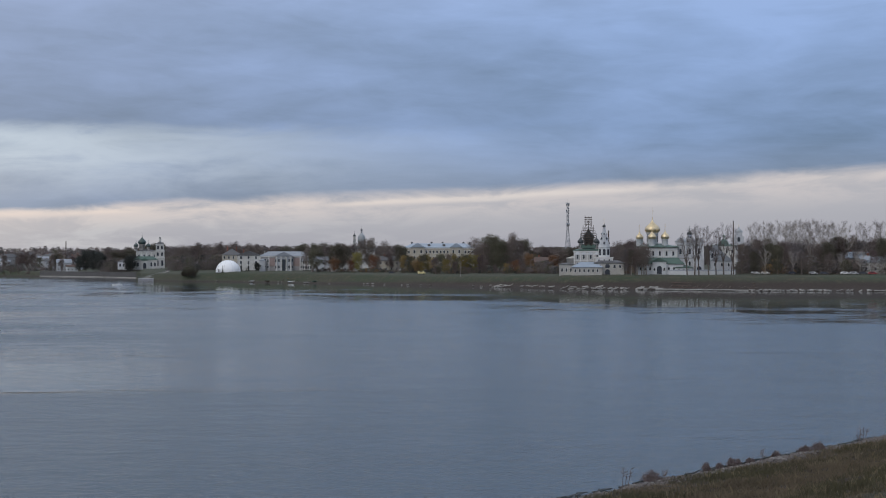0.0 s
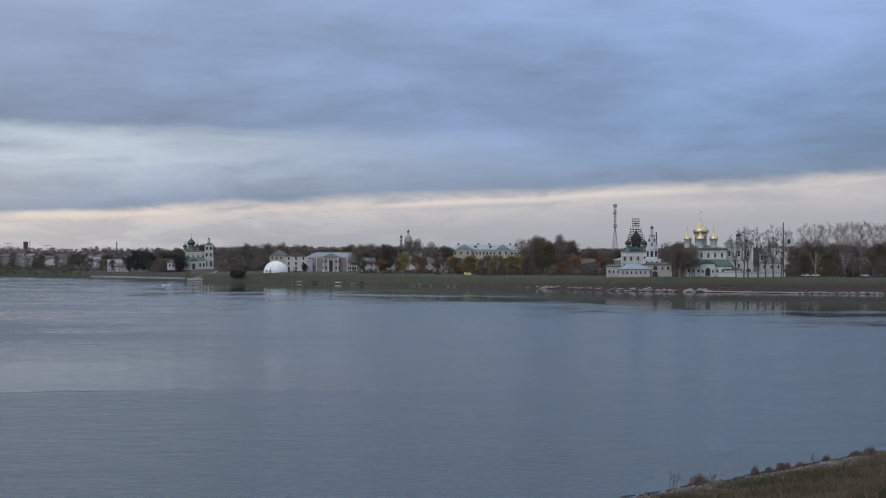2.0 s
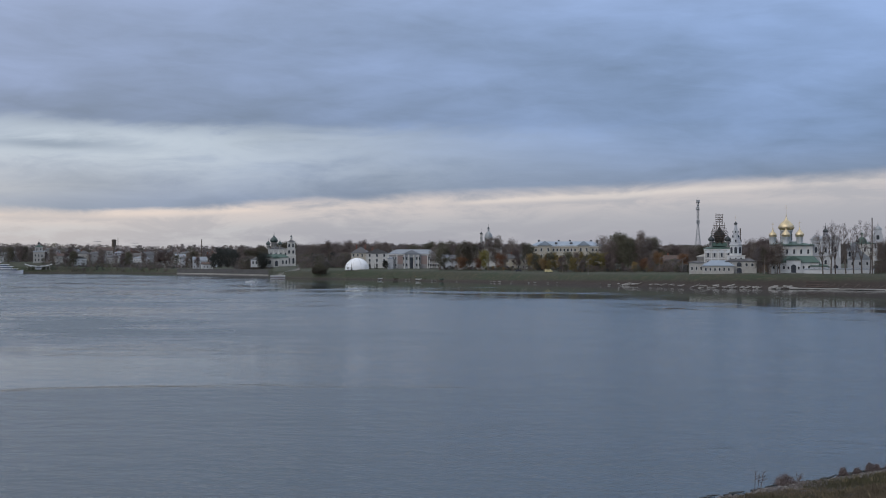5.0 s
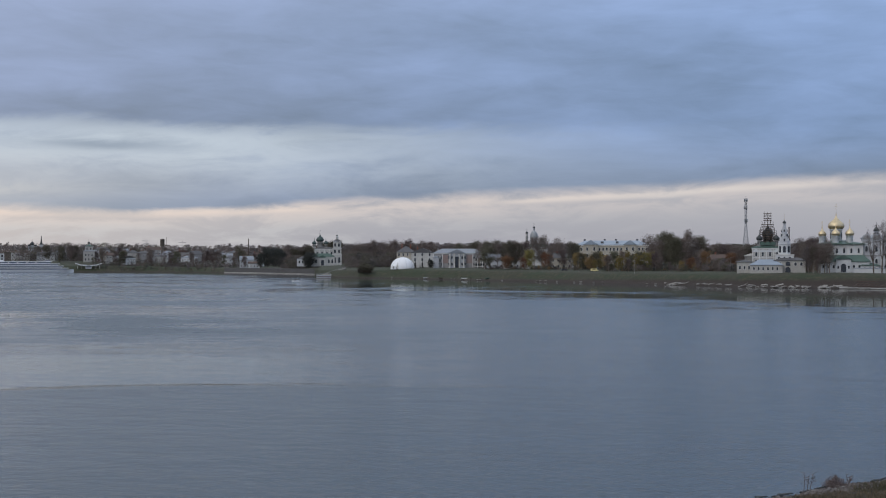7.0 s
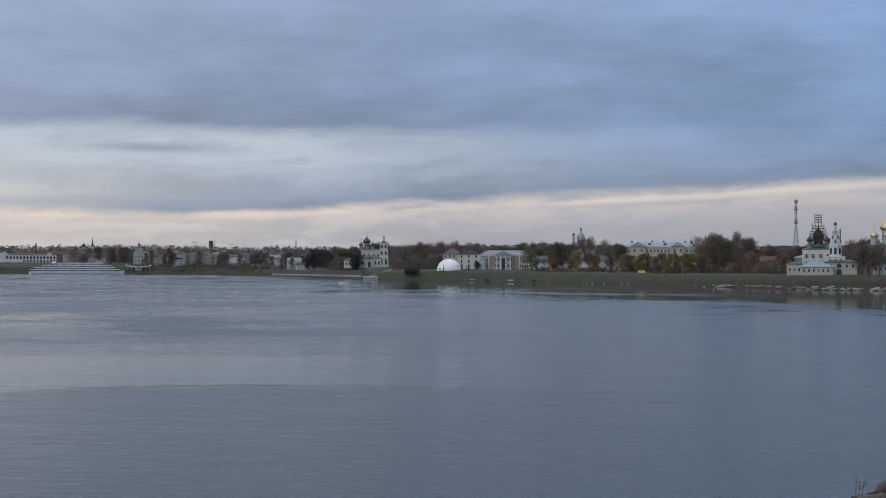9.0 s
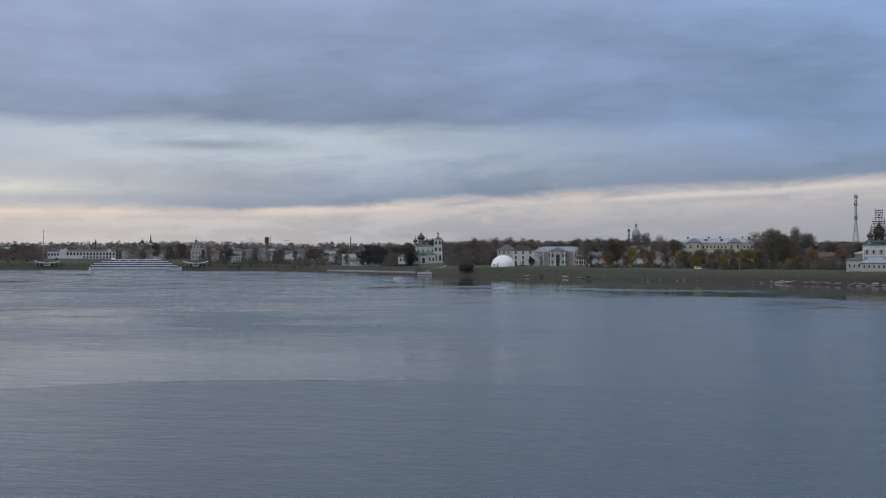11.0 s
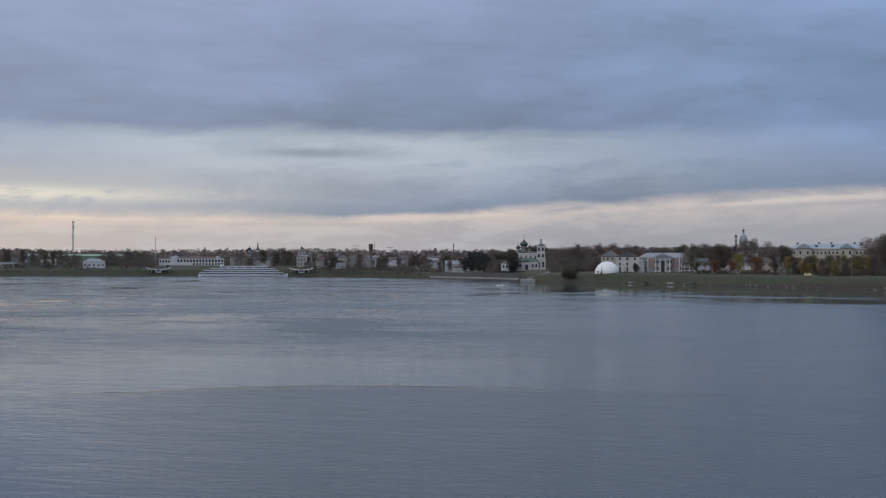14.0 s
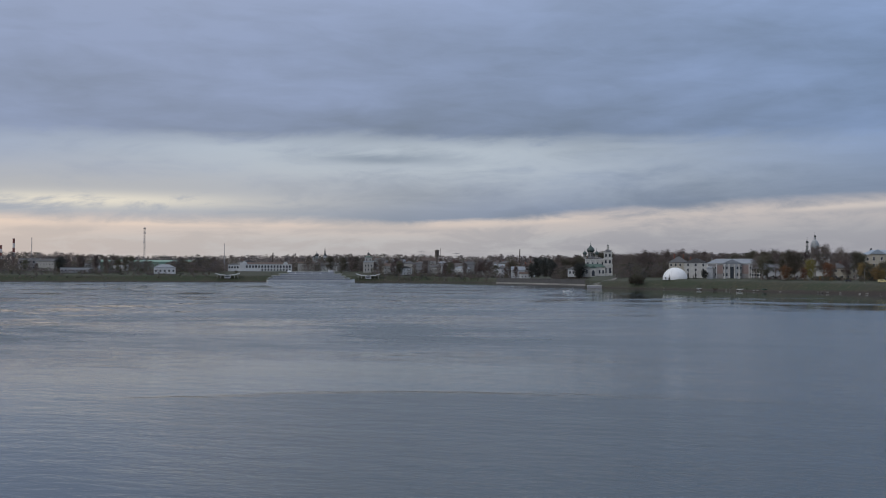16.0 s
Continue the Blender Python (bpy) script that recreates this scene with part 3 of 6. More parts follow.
def build_tree_kind(kind, height, spread, limbs, leaves, size, scatter, twig=False, bark=None, leaf=None, variants=3, base=0.25):
    made = []
    for i in range(variants):
        rng = random.Random(f"{kind}{i}")
        bm, segs = limb_tree(rng, height, spread, limbs, base=base)
        trunk = bpy.data.meshes.new("trunk")
        bm.to_mesh(trunk)
        bm.free()
        trunk.materials.append(bark or BARK)
        v, f = crown_mesh(rng, segs, leaves, size, scatter, twig)
        crown = bpy.data.meshes.new("crown")
        crown.from_pydata(v, [], f)
        crown.materials.append(LEAVES[leaf or kind])
        made.append((trunk, crown))
    TREE_KINDS[kind] = (height, made)


build_tree_kind("brown", 20, 5.5, 18, 6800, 0.27, 1.1, base=0.14)
build_tree_kind("orange", 12, 4.6, 14, 4600, 0.25, 0.9, base=0.08)
build_tree_kind("yellow", 12, 3.8, 14, 4200, 0.24, 0.8, base=0.08)
build_tree_kind("olive", 16, 5.0, 17, 6000, 0.26, 1.0, base=0.10)
build_tree_kind("dark", 16, 6.4, 20, 9000, 0.32, 1.2, base=0.06)
build_tree_kind("sparse", 20, 5.2, 18, 4200, 0.21, 1.1, leaf="brown", base=0.18)
build_tree_kind("misty", 20, 5.6, 20, 5200, 0.22, 1.15, leaf="grey", base=0.12)
build_tree_kind("birch", 20, 3.6, 16, 4200, 0.23, 0.95, bark=PALEBARK, leaf="olive", base=0.30, variants=3)
build_tree_kind("bush", 4, 2.6, 10, 2000, 0.26, 0.5, leaf="olive", base=0.05)


def vase_meshes(kind, height, spread, twigs, bark, leaf):
    """Leafless trees: a short bole that forks into rising, outward-bending limbs with fine twig sprays at their ends."""
    made = []
    for i in range(4):
        rng = random.Random(f"{kind}{i}")
        bm, sprays = bmesh.new(), []
        r0 = height * 0.017
        fork = Vector((rng.uniform(-0.5, 0.5), rng.uniform(-0.5, 0.5), height * rng.uniform(0.24, 0.36)))
        tube((0, 0, -0.3), fork, r0, r0 * 0.8, 7, bm)
        n = rng.randrange(5, 8)
        for k in range(n):
            a = 6.283 * (k + rng.uniform(-0.3, 0.3)) / n
            out = spread * rng.uniform(0.45, 1.0) * (0.25 if k == 0 else 1.0)
            top = height * rng.uniform(0.8, 0.97)
            p, r = fork.copy(), r0 * rng.uniform(0.42, 0.62)
            for q in range(1, 5):
                f = q / 4
                e = Vector((fork.x + math.cos(a) * out * f ** 0.75 + rng.gauss(0, 0.3), fork.y + math.sin(a) * out * f ** 0.75 + rng.gauss(0, 0.3), fork.z + (top - fork.z) * f))
                tube(p, e, r, r * 0.68, 5, bm)
                for w in range(3 if q > 1 else 1):
                    b = a + rng.uniform(-1.6, 1.6)
                    s0 = p.lerp(e, rng.uniform(0.3, 1.0))
                    s1 = s0 + Vector((math.cos(b), math.sin(b), rng.uniform(0.5, 1.6))) * spread * rng.uniform(0.22, 0.42)
                    s1.z = min(s1.z, height)
                    tube(s0, s1, r * 0.45, r * 0.14, 3, bm)
                    sprays.append((s0, s1))
                p, r = e, r * 0.68
            sprays.append((p, p + Vector((0, 0, height * 0.05))))
        trunk = bpy.data.meshes.new("trunk")
        bm.to_mesh(trunk)
        bm.free()
        trunk.materials.append(bark)
        v, f = crown_mesh(rng, sprays, twigs, 1.25, 0.45, True)
        crown = bpy.data.meshes.new("crown")
        crown.from_pydata(v, [], f)
        crown.materials.append(LEAVES[leaf])
        made.append((trunk, crown))
    TREE_KINDS[kind] = (height, made)


vase_meshes("bare", 28, 8.2, 2300, PALEBARK, "twig")
vase_meshes("bare_dark", 26, 3.7, 1100, DARKBARK, "grey")


def conifer_meshes():
    made = []
    for i in range(2):
        rng = random.Random(f"fir{i}")
        bm = tube((0, 0, -0.3), (0, 0, 15.6), 0.26, 0.04, 6)
        trunk = bpy.data.meshes.new("trunk")
        bm.to_mesh(trunk)
        bm.free()
        trunk.materials.append(BARK)
        v, f = [], []
        for k in range(520):
            z = 1.0 + 15.0 * rng.random() ** 1.3
            reach = 2.6 * (1 - z / 16.4) * rng.uniform(0.7, 1.1)
            a = rng.uniform(0, 6.283)
            o, side = Vector((math.cos(a), math.sin(a), -0.25)), Vector((-math.sin(a), math.cos(a), 0)) * (0.12 + reach * 0.16)
            n, c = len(v), Vector((0, 0, z))
            v += [c + o * reach * 0.15, c + o * reach * 0.7 - side, c + o * reach, c + o * reach * 0.7 + side]
            f.append((n, n + 1, n + 2, n + 3))
        crown = bpy.data.meshes.new("crown")
        crown.from_pydata(v, [], f)
        crown.materials.append(LEAVES["dark"])
        made.append((trunk, crown))
    TREE_KINDS["fir"] = (16, made)


conifer_meshes()
TREE_LABEL = {
    "brown": "brown-leaved autumn tree with a rounded crown on the bank", "orange": "low orange-leaved autumn tree on the grass bank",
    "yellow": "yellow-leaved young autumn tree on the bank", "olive": "olive-green tree with thinning autumn leaves",
    "dark": "dense dark tree with a broad crown above the embankment", "sparse": "half-bare autumn tree with a few brown leaves",
    "bare": "tall leafless pale-barked tree with upright twigs", "bush": "rounded olive bush growing on the grass bank",
    "bare_dark": "tall leafless dark-barked tree before the monastery wall",
    "misty": "nearly leafless grey-brown tree with a dense twiggy crown",
    "birch": "slender pale-trunked tree with thinning olive-brown leaves",
    "fir": "dark narrow conifer among the autumn trees",
}
trees = random.Random(11)


def plant(kind, az, d, height, group="trees on the far bank"):
    base, made = TREE_KINDS[kind]
    trunk, crown = made[trees.randrange(len(made))]
    loc = spot(az, d)
    s = height / base
    root = new("tree" if kind != "bush" else "bush")
    w = s * trees.uniform(0.85, 1.15)
    root.matrix_basis = Matrix.LocRotScale(loc, Euler((0, 0, trees.uniform(0, 6.283))), (w, w, s))
    tagged(root, TREE_LABEL[kind], "bush" if kind == "bush" else "tree", group)
    for name, me in (("trunk", trunk), ("crown", crown)):
        ob = new(name, me)
        ob.parent = root
    return root


def belt(kinds, az0, az1, d0, d1, count, h0, h1, group="trees on the far bank"):
    """A loose row of trees between two bearings; distances under 500 count from the waterline."""
    for i in range(count):
        az = az0 + (az1 - az0) * (i + trees.uniform(0.1, 0.9)) / count
        d = trees.uniform(d0, d1) + (between(SHORE, az) if d0 < 500 else 0.0)
        plant(kinds[trees.randrange(len(kinds))], az, d, trees.uniform(h0, h1), group)


def clump(rng, verts, faces, loc, w, h, count, size, low=0.0):
    """Loose leafy mass: small blades filling an uneven dome."""
    for _ in range(count):
        u = rng.random() ** 0.8
        a = rng.uniform(0, 6.283)
        q = w * math.sqrt(max(0.0, 1 - (u * 0.96) ** 2.2)) * math.sqrt(rng.random()) * rng.uniform(0.8, 1.12)
        p = loc + Vector((math.cos(a) * q, math.sin(a) * q, h * (low + (1 - low) * u)))
        d = Vector((rng.gauss(0, 1), rng.gauss(0, 1), rng.gauss(0, 1))).normalized() * size * rng.uniform(0.5, 1.2)
        b = d.cross(Vector((rng.gauss(0, 1), rng.gauss(0, 1), rng.gauss(0, 1)))).normalized() * size * rng.uniform(0.4, 0.8)
        n = len(verts)
        verts += [p - d, p - b * 1.6, p + d + b]
        faces.append((n, n + 1, n + 2))


def far_woods():
    """The wooded skyline behind the town, as one mass of crowns."""
    rng = random.Random(5)
    verts, faces, tint = [], [], []
    for i in range(1500):
        az = -47 + 72 * (i + rng.random()) / 1500
        d = between([(-47, 2120), (-24, 2050), (-18, 1750), (-12, 1400), (-2, 1250), (25, 1050)], az) * rng.uniform(0.96, 1.12)
        loc = spot(az, d)
        top = EYE + d * math.tan(radians(between([(-47, 0.92), (-41, 0.95), (-36, 0.80), (-30, 0.85), (-25, 0.95), (-21, 0.85), (-16, 0.9), (-12, 1.0), (-4, 1.0), (4, 0.92), (6, 0.95), (12, 1.0), (25, 1.1)], az)
                                              + 0.10 * noise.noise((az * 1.3, 0, 0)) + 0.06 * noise.noise((az * 4.1, 3, 0))))
        h = max(8.0, top - loc.z) * rng.uniform(0.78, 1.03)
        clump(rng, verts, faces, loc, rng.uniform(6.0, 11.0), h, 420, 0.72)
        tint += [rng.randrange(7)] * (len(faces) - len(tint))
    me = bpy.data.meshes.new("far_woods")
    me.from_pydata(verts, [], faces)
    # the grey share puts the haze of distance into the crown colours
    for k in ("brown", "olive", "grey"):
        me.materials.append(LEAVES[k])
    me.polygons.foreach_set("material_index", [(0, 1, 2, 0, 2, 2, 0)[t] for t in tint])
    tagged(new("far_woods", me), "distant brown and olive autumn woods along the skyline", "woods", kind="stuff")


def undergrowth(spans):
    """Scrub and saplings that fill the ground under the tree rows."""
    rng = random.Random(6)
    verts, faces, tint = [], [], []
    for az0, az1, o0, o1, h0, h1, n in spans:
        for i in range(n):
            az = rng.uniform(az0, az1)
            d = rng.uniform(o0, o1) + (between(SHORE, az) if o0 < 500 else 0.0)
            h = rng.uniform(h0, h1)
            clump(rng, verts, faces, spot(az, d, -0.2), h * rng.uniform(0.5, 0.9), h, 230, 0.13 + h * (0.032 if az > -16 else 0.027))
            tint += [rng.randrange(8) + (8 if az < -8 else 0)] * (len(faces) - len(tint))
    me = bpy.data.meshes.new("undergrowth")
    me.from_pydata(verts, [], faces)
    for k in ("brown", "olive", "dark", "orange", "grey"):
        me.materials.append(LEAVES[k])
    # the second eight, for the far left, lean to the hazed grey
    me.polygons.foreach_set("material_index", [(0, 1, 0, 1, 2, 0, 3, 4, 0, 4, 0, 1, 1, 4, 0, 2)[t] for t in tint])
    tagged(new("undergrowth", me), "brown and olive scrub under the riverside trees", "undergrowth", kind="stuff")


# ---------------------------------------------------------------- houses
def house(name, label, az, d, w, depth, h, roof="gable", rise=3.0, wall=None, cover=None, cols=4, floors=2, turn=0.0, chimneys=1, group="", sink=0.6, ridge_across=False, win=(1.1, 1.5), z=None, category="house"):
    """A plastered or boarded house: wall block, roof, windows in rows, chimneys."""
    loc = spot(az, d)
    if z is not None:
        loc.z = z
    root = thing(name, loc, -az + turn, label, category, group)
    wall, cover = wall or GREYWHITE, cover or DARKROOF
    bm = box(0, 0, -sink, w, depth, h + sink)
    body = part("wall", bm, wall, root)
    if roof == "gable":
        if ridge_across:
            bm = gable(0, 0, 0, depth, w, rise)
            bmesh.ops.rotate(bm, verts=bm.verts, matrix=Matrix.Rotation(math.pi / 2, 3, "Z"))
        else:
            bm = gable(0, 0, 0, w, depth, rise)
        bmesh.ops.translate(bm, verts=bm.verts, vec=(0, 0, h + 0.26))
    elif roof == "hip":
        bm = hip(0, 0, h + 0.255, w, depth, rise)
    else:
        bm = box(0, 0, h + 0.004, w + 0.5, depth + 0.5, 0.45)
    lid = part("roof", bm, cover, root)
    for k in range(chimneys):
        part("chimney", box(w * (-0.25 + 0.5 * k), depth * 0.1, h + rise * 0.45, 0.8, 0.8, rise * 0.75 + 1.0), BRICKRED, lid)
    step, tall = w / cols, h / floors
    for f in range(floors):
        for c in range(cols):
            window(root, -w / 2 + step * (c + 0.5), -depth / 2 - 0.03, f * tall + tall * 0.3, min(win[0], step * 0.55), min(win[1], tall * 0.55))
        for c in range(max(1, int(depth / 4))):
            for s in (-1, 1):
                o = window(root, s * (w / 2 + 0.03), -depth / 2 + (c + 0.5) * depth / max(1, int(depth / 4)), f * tall + tall * 0.3, 1.0, min(win[1], tall * 0.55), side=1 if s > 0 else -1)
    return root


# ---------------------------------------------------------------- church pieces
def onion(r, z, tall=2.0):
    """The profile of an onion dome of radius r that starts at z."""
    pts = [(0.72, 0.0), (0.88, 0.12), (0.99, 0.30), (1.0, 0.45), (0.93, 0.66), (0.74, 0.90), (0.50, 1.10), (0.28, 1.30), (0.13, 1.52), (0.06, 1.75), (0.05, 2.0)]
    return [(r * a, z + r * b * tall / 2) for a, b in pts]


def cross(parent, x, y, z, h, material):
    bm = box(x, y, z - 0.1, 0.09, 0.09, h)
    box(x, y, z + h * 0.62, h * 0.34, 0.08, 0.09, bm)
    box(x, y, z + h * 0.80, h * 0.18, 0.08, 0.08, bm)
    lathe([(0, z - 0.25), (0.28, z), (0, z + 0.3)], x, y, 8, bm)
    return part("cross", bm, material, parent)


def cupola(parent, x, y, z, drum_r, drum_h, dome_r, tall, wall, cover, cross_h=3.0, slits=True, crossmat=None):
    """Drum with slit windows, cornice, onion dome and cross."""
    drum = part("drum", lathe([(drum_r, z - 0.6), (drum_r, z + drum_h * 0.9), (drum_r * 1.12, z + drum_h * 0.93), (drum_r * 1.12, z + drum_h)], x, y, 16), wall, parent)
    if slits:
        for k in range(8):
            a = radians(-90 + 45 * k + 22)
            o = part("window", arch(0, 0, 0, drum_r * 0.2, drum_h * 0.55, 0.2, 5), GLASSANDSHADE, drum)
            o.matrix_basis = pose(x + math.cos(a) * drum_r, y + math.sin(a) * drum_r, z + drum_h * 0.2, 0, 0, math.degrees(a) + 90)
    dome = part("dome", lathe(onion(dome_r, z + drum_h, tall), x, y, 20), cover, parent)
    cross(dome, x, y, z + drum_h + dome_r * tall, cross_h, crossmat or cover)
    return drum


def gilded_cathedral():
    root = thing("cathedral", spot(10.31, 662), -10.31, "white cathedral with five gilded onion domes and green roofs", "church")
    part("wall", box(0, 0, -1, 22, 17, 15.5), WHITE, root)
    part("cornice", box(0, 0, 14.1, 22.7, 17.7, 0.55), TRIM, root)
    part("roof", hip(0, 0, 14.95, 22.4, 17.4, 1.9, over=1.0, thick=0.4), GREENROOF, root)
    for x in (-9, -5.4, -1.8, 1.8, 5.4, 9):
        window(root, x, -8.53, 10.0, 1.0, 2.5, round_top=True)
        part("blind_arch", arch(x, -8.58, 13.0, 2.9, 1.0, 0.2, 6), TRIM, root)
    part("string_course", box(0, -8.56, 9.1, 22.2, 0.26, 0.35), TRIM, root)
    part("plinth", box(0, 0, -1, 22.5, 17.5, 1.6), GREYWALL, root)
    for x in (-10.9, -3.7, 3.7, 10.9):
        part("pilaster", box(x, -8.6, 7.4, 0.7, 0.4, 6.7), TRIM, root)
    gallery = part("gallery", box(2, -10.5, -1, 24.6, 6.0, 6.4), WHITE, root)
    part("roof", hip(2, -10.3, 5.65, 24.8, 6.6, 3.3, top=0.12), GREENROOF, root)
    part("gable_wall", box(1.5, -14.0, -1, 7.5, 2.0, 7.8), WHITE, root)
    bm = gable(0, 0, 0, 2.2, 7.6, 1.9, 0.3)
    bmesh.ops.rotate(bm, verts=bm.verts, matrix=Matrix.Rotation(math.pi / 2, 3, "Z"))
    bmesh.ops.translate(bm, verts=bm.verts, vec=(1.5, -14.0, 7.06))
    part("roof", bm, GREENROOF, root)
    part("door", arch(1.5, -15.02, 0, 2.6, 4.4, 0.3), GLASSANDSHADE, root, "dark arched doorway")
    for x in (-8.5, -5.8, -3.4, 6.6, 9.3, 12.0):
        window(root, x, -13.53, 2.0, 1.0, 1.7, round_top=True)
    for x in (-1.1, 4.1):
        window(root, x, -15.03, 1.8, 0.9, 1.5, round_top=True)
    low = part("porch", box(14.4, -11, -1, 9.0, 6.0, 4.4), WHITE, root)
    part("roof", hip(14.4, -11, 3.66, 9.0, 6.2, 1.2), GREENROOF, root)
    for x in (11.8, 14.4, 17.0):
        window(root, x, -14.03, 1.0, 1.0, 1.5)
    cupola(root, -2.2, 0, 16.4, 3.1, 6.4, 4.25, 2.0, WHITE, GILT, 5.8)
    for x, y, r in ((-9.2, 4.6, 2.1), (-2.4, -5.6, 2.25), (4.7, -4.8, 2.3), (-9.4, -5.2, 1.9), (4.6, 4.8, 2.1)):
        cupola(root, x, y, 15.6, 1.6, 3.6, r, 2.35, WHITE, GILT, 3.6, slits=False)


def scaffolding(az, d, z):
    """Tube scaffolding round a dome, of standards, ledgers and boards."""
    root = thing("scaffolding", spot(az, d, z), -az, "grey steel tube scaffolding built round the dark dome", "scaffolding")
    for w, z0, z1, step in ((7.4, 0.0, 9.2, 1.25), (5.8, 9.2, 12.6, 1.25), (3.5, 12.6, 17.6, 1.25)):
        n = int(w / 1.4) + 1
        xs = [-w / 2 + w * i / (n - 1) for i in range(n)]
        for x in xs:
            for y in (-w / 2, w / 2):
                part("standard", tube((x, y, z0), (x, y, z1 + random.uniform(0.2, 1.2)), 0.09, 0.09, 4), RUST, root)
        q = z0 + step
        while q <= z1:
            for y in (-w / 2, w / 2):
                part("ledger", tube((-w / 2 - 0.4, y, q), (w / 2 + 0.4, y, q), 0.09, 0.09, 4), RUST, root)
            for x in (-w / 2, w / 2):
                part("ledger", tube((x, -w / 2, q), (x, w / 2, q), 0.09, 0.09, 4), RUST, root)
            part("board", box(0, -w / 2 + 0.5, q + 0.1, w, 0.8, 0.08), WOODWALL, root)
            for i in range(n - 1):
                s = 1 if (i + int(q)) % 2 else -1
                part("brace", tube((xs[i] if s > 0 else xs[i + 1], -w / 2, q - step), (xs[i + 1] if s > 0 else xs[i], -w / 2, q), 0.07, 0.07, 4), RUST, root)
            q += step


def tent_church():
    az, d = 7.73, 658
    root = thing("church", spot(az, d), -az, "cream church with a tent-roofed bell tower and dark domes", "church")
    part("wall", box(-8.2, 4, -1, 15.0, 13, 14.2), OLDSTONE, root)
    part("cornice", box(-8.2, 4, 12.4, 15.6, 13.6, 0.7), TRIM, root)
    part("roof", hip(-8.2, 4, 13.4, 15.2, 13.2, 1.9), GREENROOF, root)
    for x in (-13.6, -10.2, -6.4, -2.8):
        window(root, x, -2.53, 8.6, 1.0, 2.2)
    for x in (-13.7, -10.1, -6.5, -2.8):
        part("blind_arch", arch(x, -2.62, 11.0, 3.2, 1.5, 0.26, 7), WHITE, root)
        window(root, x, -2.53, 4.6, 0.9, 1.9)
    for x in (-10.4, -7.6, -4.8):
        part("gable_arch", arch(x, -0.6, 14.6, 2.7, 2.0, 0.5, 7), GREENROOF, root)
    for z in (3.8, 7.6):
        part("string_course", box(-8.2, -2.55, z, 15.2, 0.25, 0.4), TRIM, root)
    for x in (-15.4, -11.9, -8.3, -4.6, -1.0):
        part("pilaster", box(x, -2.58, -0.5, 0.55, 0.3, 12.9), TRIM, root)
    part("apse", lathe([(4.2, -1), (4.2, 8.6), (4.5, 8.7), (4.5, 9.1), (0, 10.4)], -15.6, 2, 14), OLDSTONE, root)
    cupola(root, -7.6, 4, 15.0, 2.5, 3.9, 3.1, 2.6, DARKDOME, DARKDOME, 3.0)
    for x, y in ((-12.0, 0.2), (-3.2, 0.2), (-12.0, 8.0), (-3.2, 8.0)):
        cupola(root, x, y, 14.4, 1.05, 3.0, 1.75, 2.2, GREYWALL, DARKDOME, 1.6)
    tower = part("bell_tower", box(1.0, -2, -1, 9.6, 9.0, 10.4), WHITE, root)
    part("cornice", box(1.0, -2, 9.1, 10.2, 9.6, 0.5), TRIM, root)
    for x in (-3.5, 5.5):
        part("pilaster", box(x, -6.6, -0.5, 0.6, 0.3, 9.6), TRIM, root)
    part("string_course", box(1.0, -6.56, 6.2, 9.8, 0.25, 0.3), GREYWALL, root)
    for x in (-1.8, 1.0, 3.8):
        window(root, x, -6.53, 6.9, 0.9, 1.4, round_top=True)
    part("belfry", lathe([(3.35, 9.5), (3.35, 14.8), (3.75, 15.0), (3.75, 15.6)], 1.0, -2, 8, turn=radians(22.5), smooth=False), WHITE, root)
    for k in range(8):
        a = radians(-90 + 45 * k)
        o = part("bell_arch", arch(0, 0, 0, 1.5, 3.5, 0.3, 6), GLASSANDSHADE, root)
        o.matrix_basis = pose(1.0 + math.cos(a) * 3.08, -2 + math.sin(a) * 3.08, 10.6, 0, 0, math.degrees(a) + 90)
    tent = part("tent_roof", lathe([(3.3, 15.6), (1.9, 20.0), (0.75, 25.2), (0.75, 26.2)], 1.0, -2, 8, turn=radians(22.5), smooth=False), GREYWHITE, root)
    for row, z in enumerate((16.6, 19.2, 21.8)):
        r = 3.3 - (z - 15.6) * 0.29
        for k in range(8):
            a = radians(-90 + 45 * k)
            o = part("dormer", arch(0, 0, 0, 0.8 - row * 0.12, 1.5 - row * 0.2, 0.5, 5), GLASSANDSHADE if k % 2 == row % 2 else WHITE, tent)
            o.matrix_basis = pose(1.0 + math.cos(a) * (r * 0.93), -2 + math.sin(a) * (r * 0.93), z, 0, 0, math.degrees(a) + 90)
    part("dome", lathe(onion(0.95, 26.2, 2.3), 1.0, -2, 14), DARKDOME, root)
    cross(root, 1.0, -2, 28.3, 3.0, GILT)
    part("gate_block", box(3.8, -5.6, -1, 16.0, 8.0, 7.2), OLDSTONE, root)
    part("roof", hip(3.8, -5.6, 6.45, 16.0, 8.0, 1.5), DARKROOF, root)
    part("door", arch(2.8, -9.62, 0, 2.6, 2.9, 0.3), GLASSANDSHADE, root, "dark arched doorway")
    part("gallery_arch", arch(2.8, -9.62, 3.5, 2.4, 2.3, 0.3), GLASSANDSHADE, root)
    for x in (-1.2, 6.6, 9.6):
        window(root, x, -9.63, 3.6, 1.2, 1.7, round_top=True)
    part("annex", box(-8.2, -8.0, -1, 16.4, 9.0, 4.8), OLDSTONE, root)
    part("roof", hip(-8.2, -8.0, 4.06, 16.4, 9.0, 2.8), BLUEROOF, root, "pale blue-grey sheet roof")
    for x in (-14.6, -12.2, -9.8, -7.4, -5.0, -2.6):
        window(root, x, -12.53, 1.2, 0.9, 1.6)
    part("side_annex", box(-19.6, -3.0, -1, 8.0, 10.0, 6.4), OLDSTONE, root)
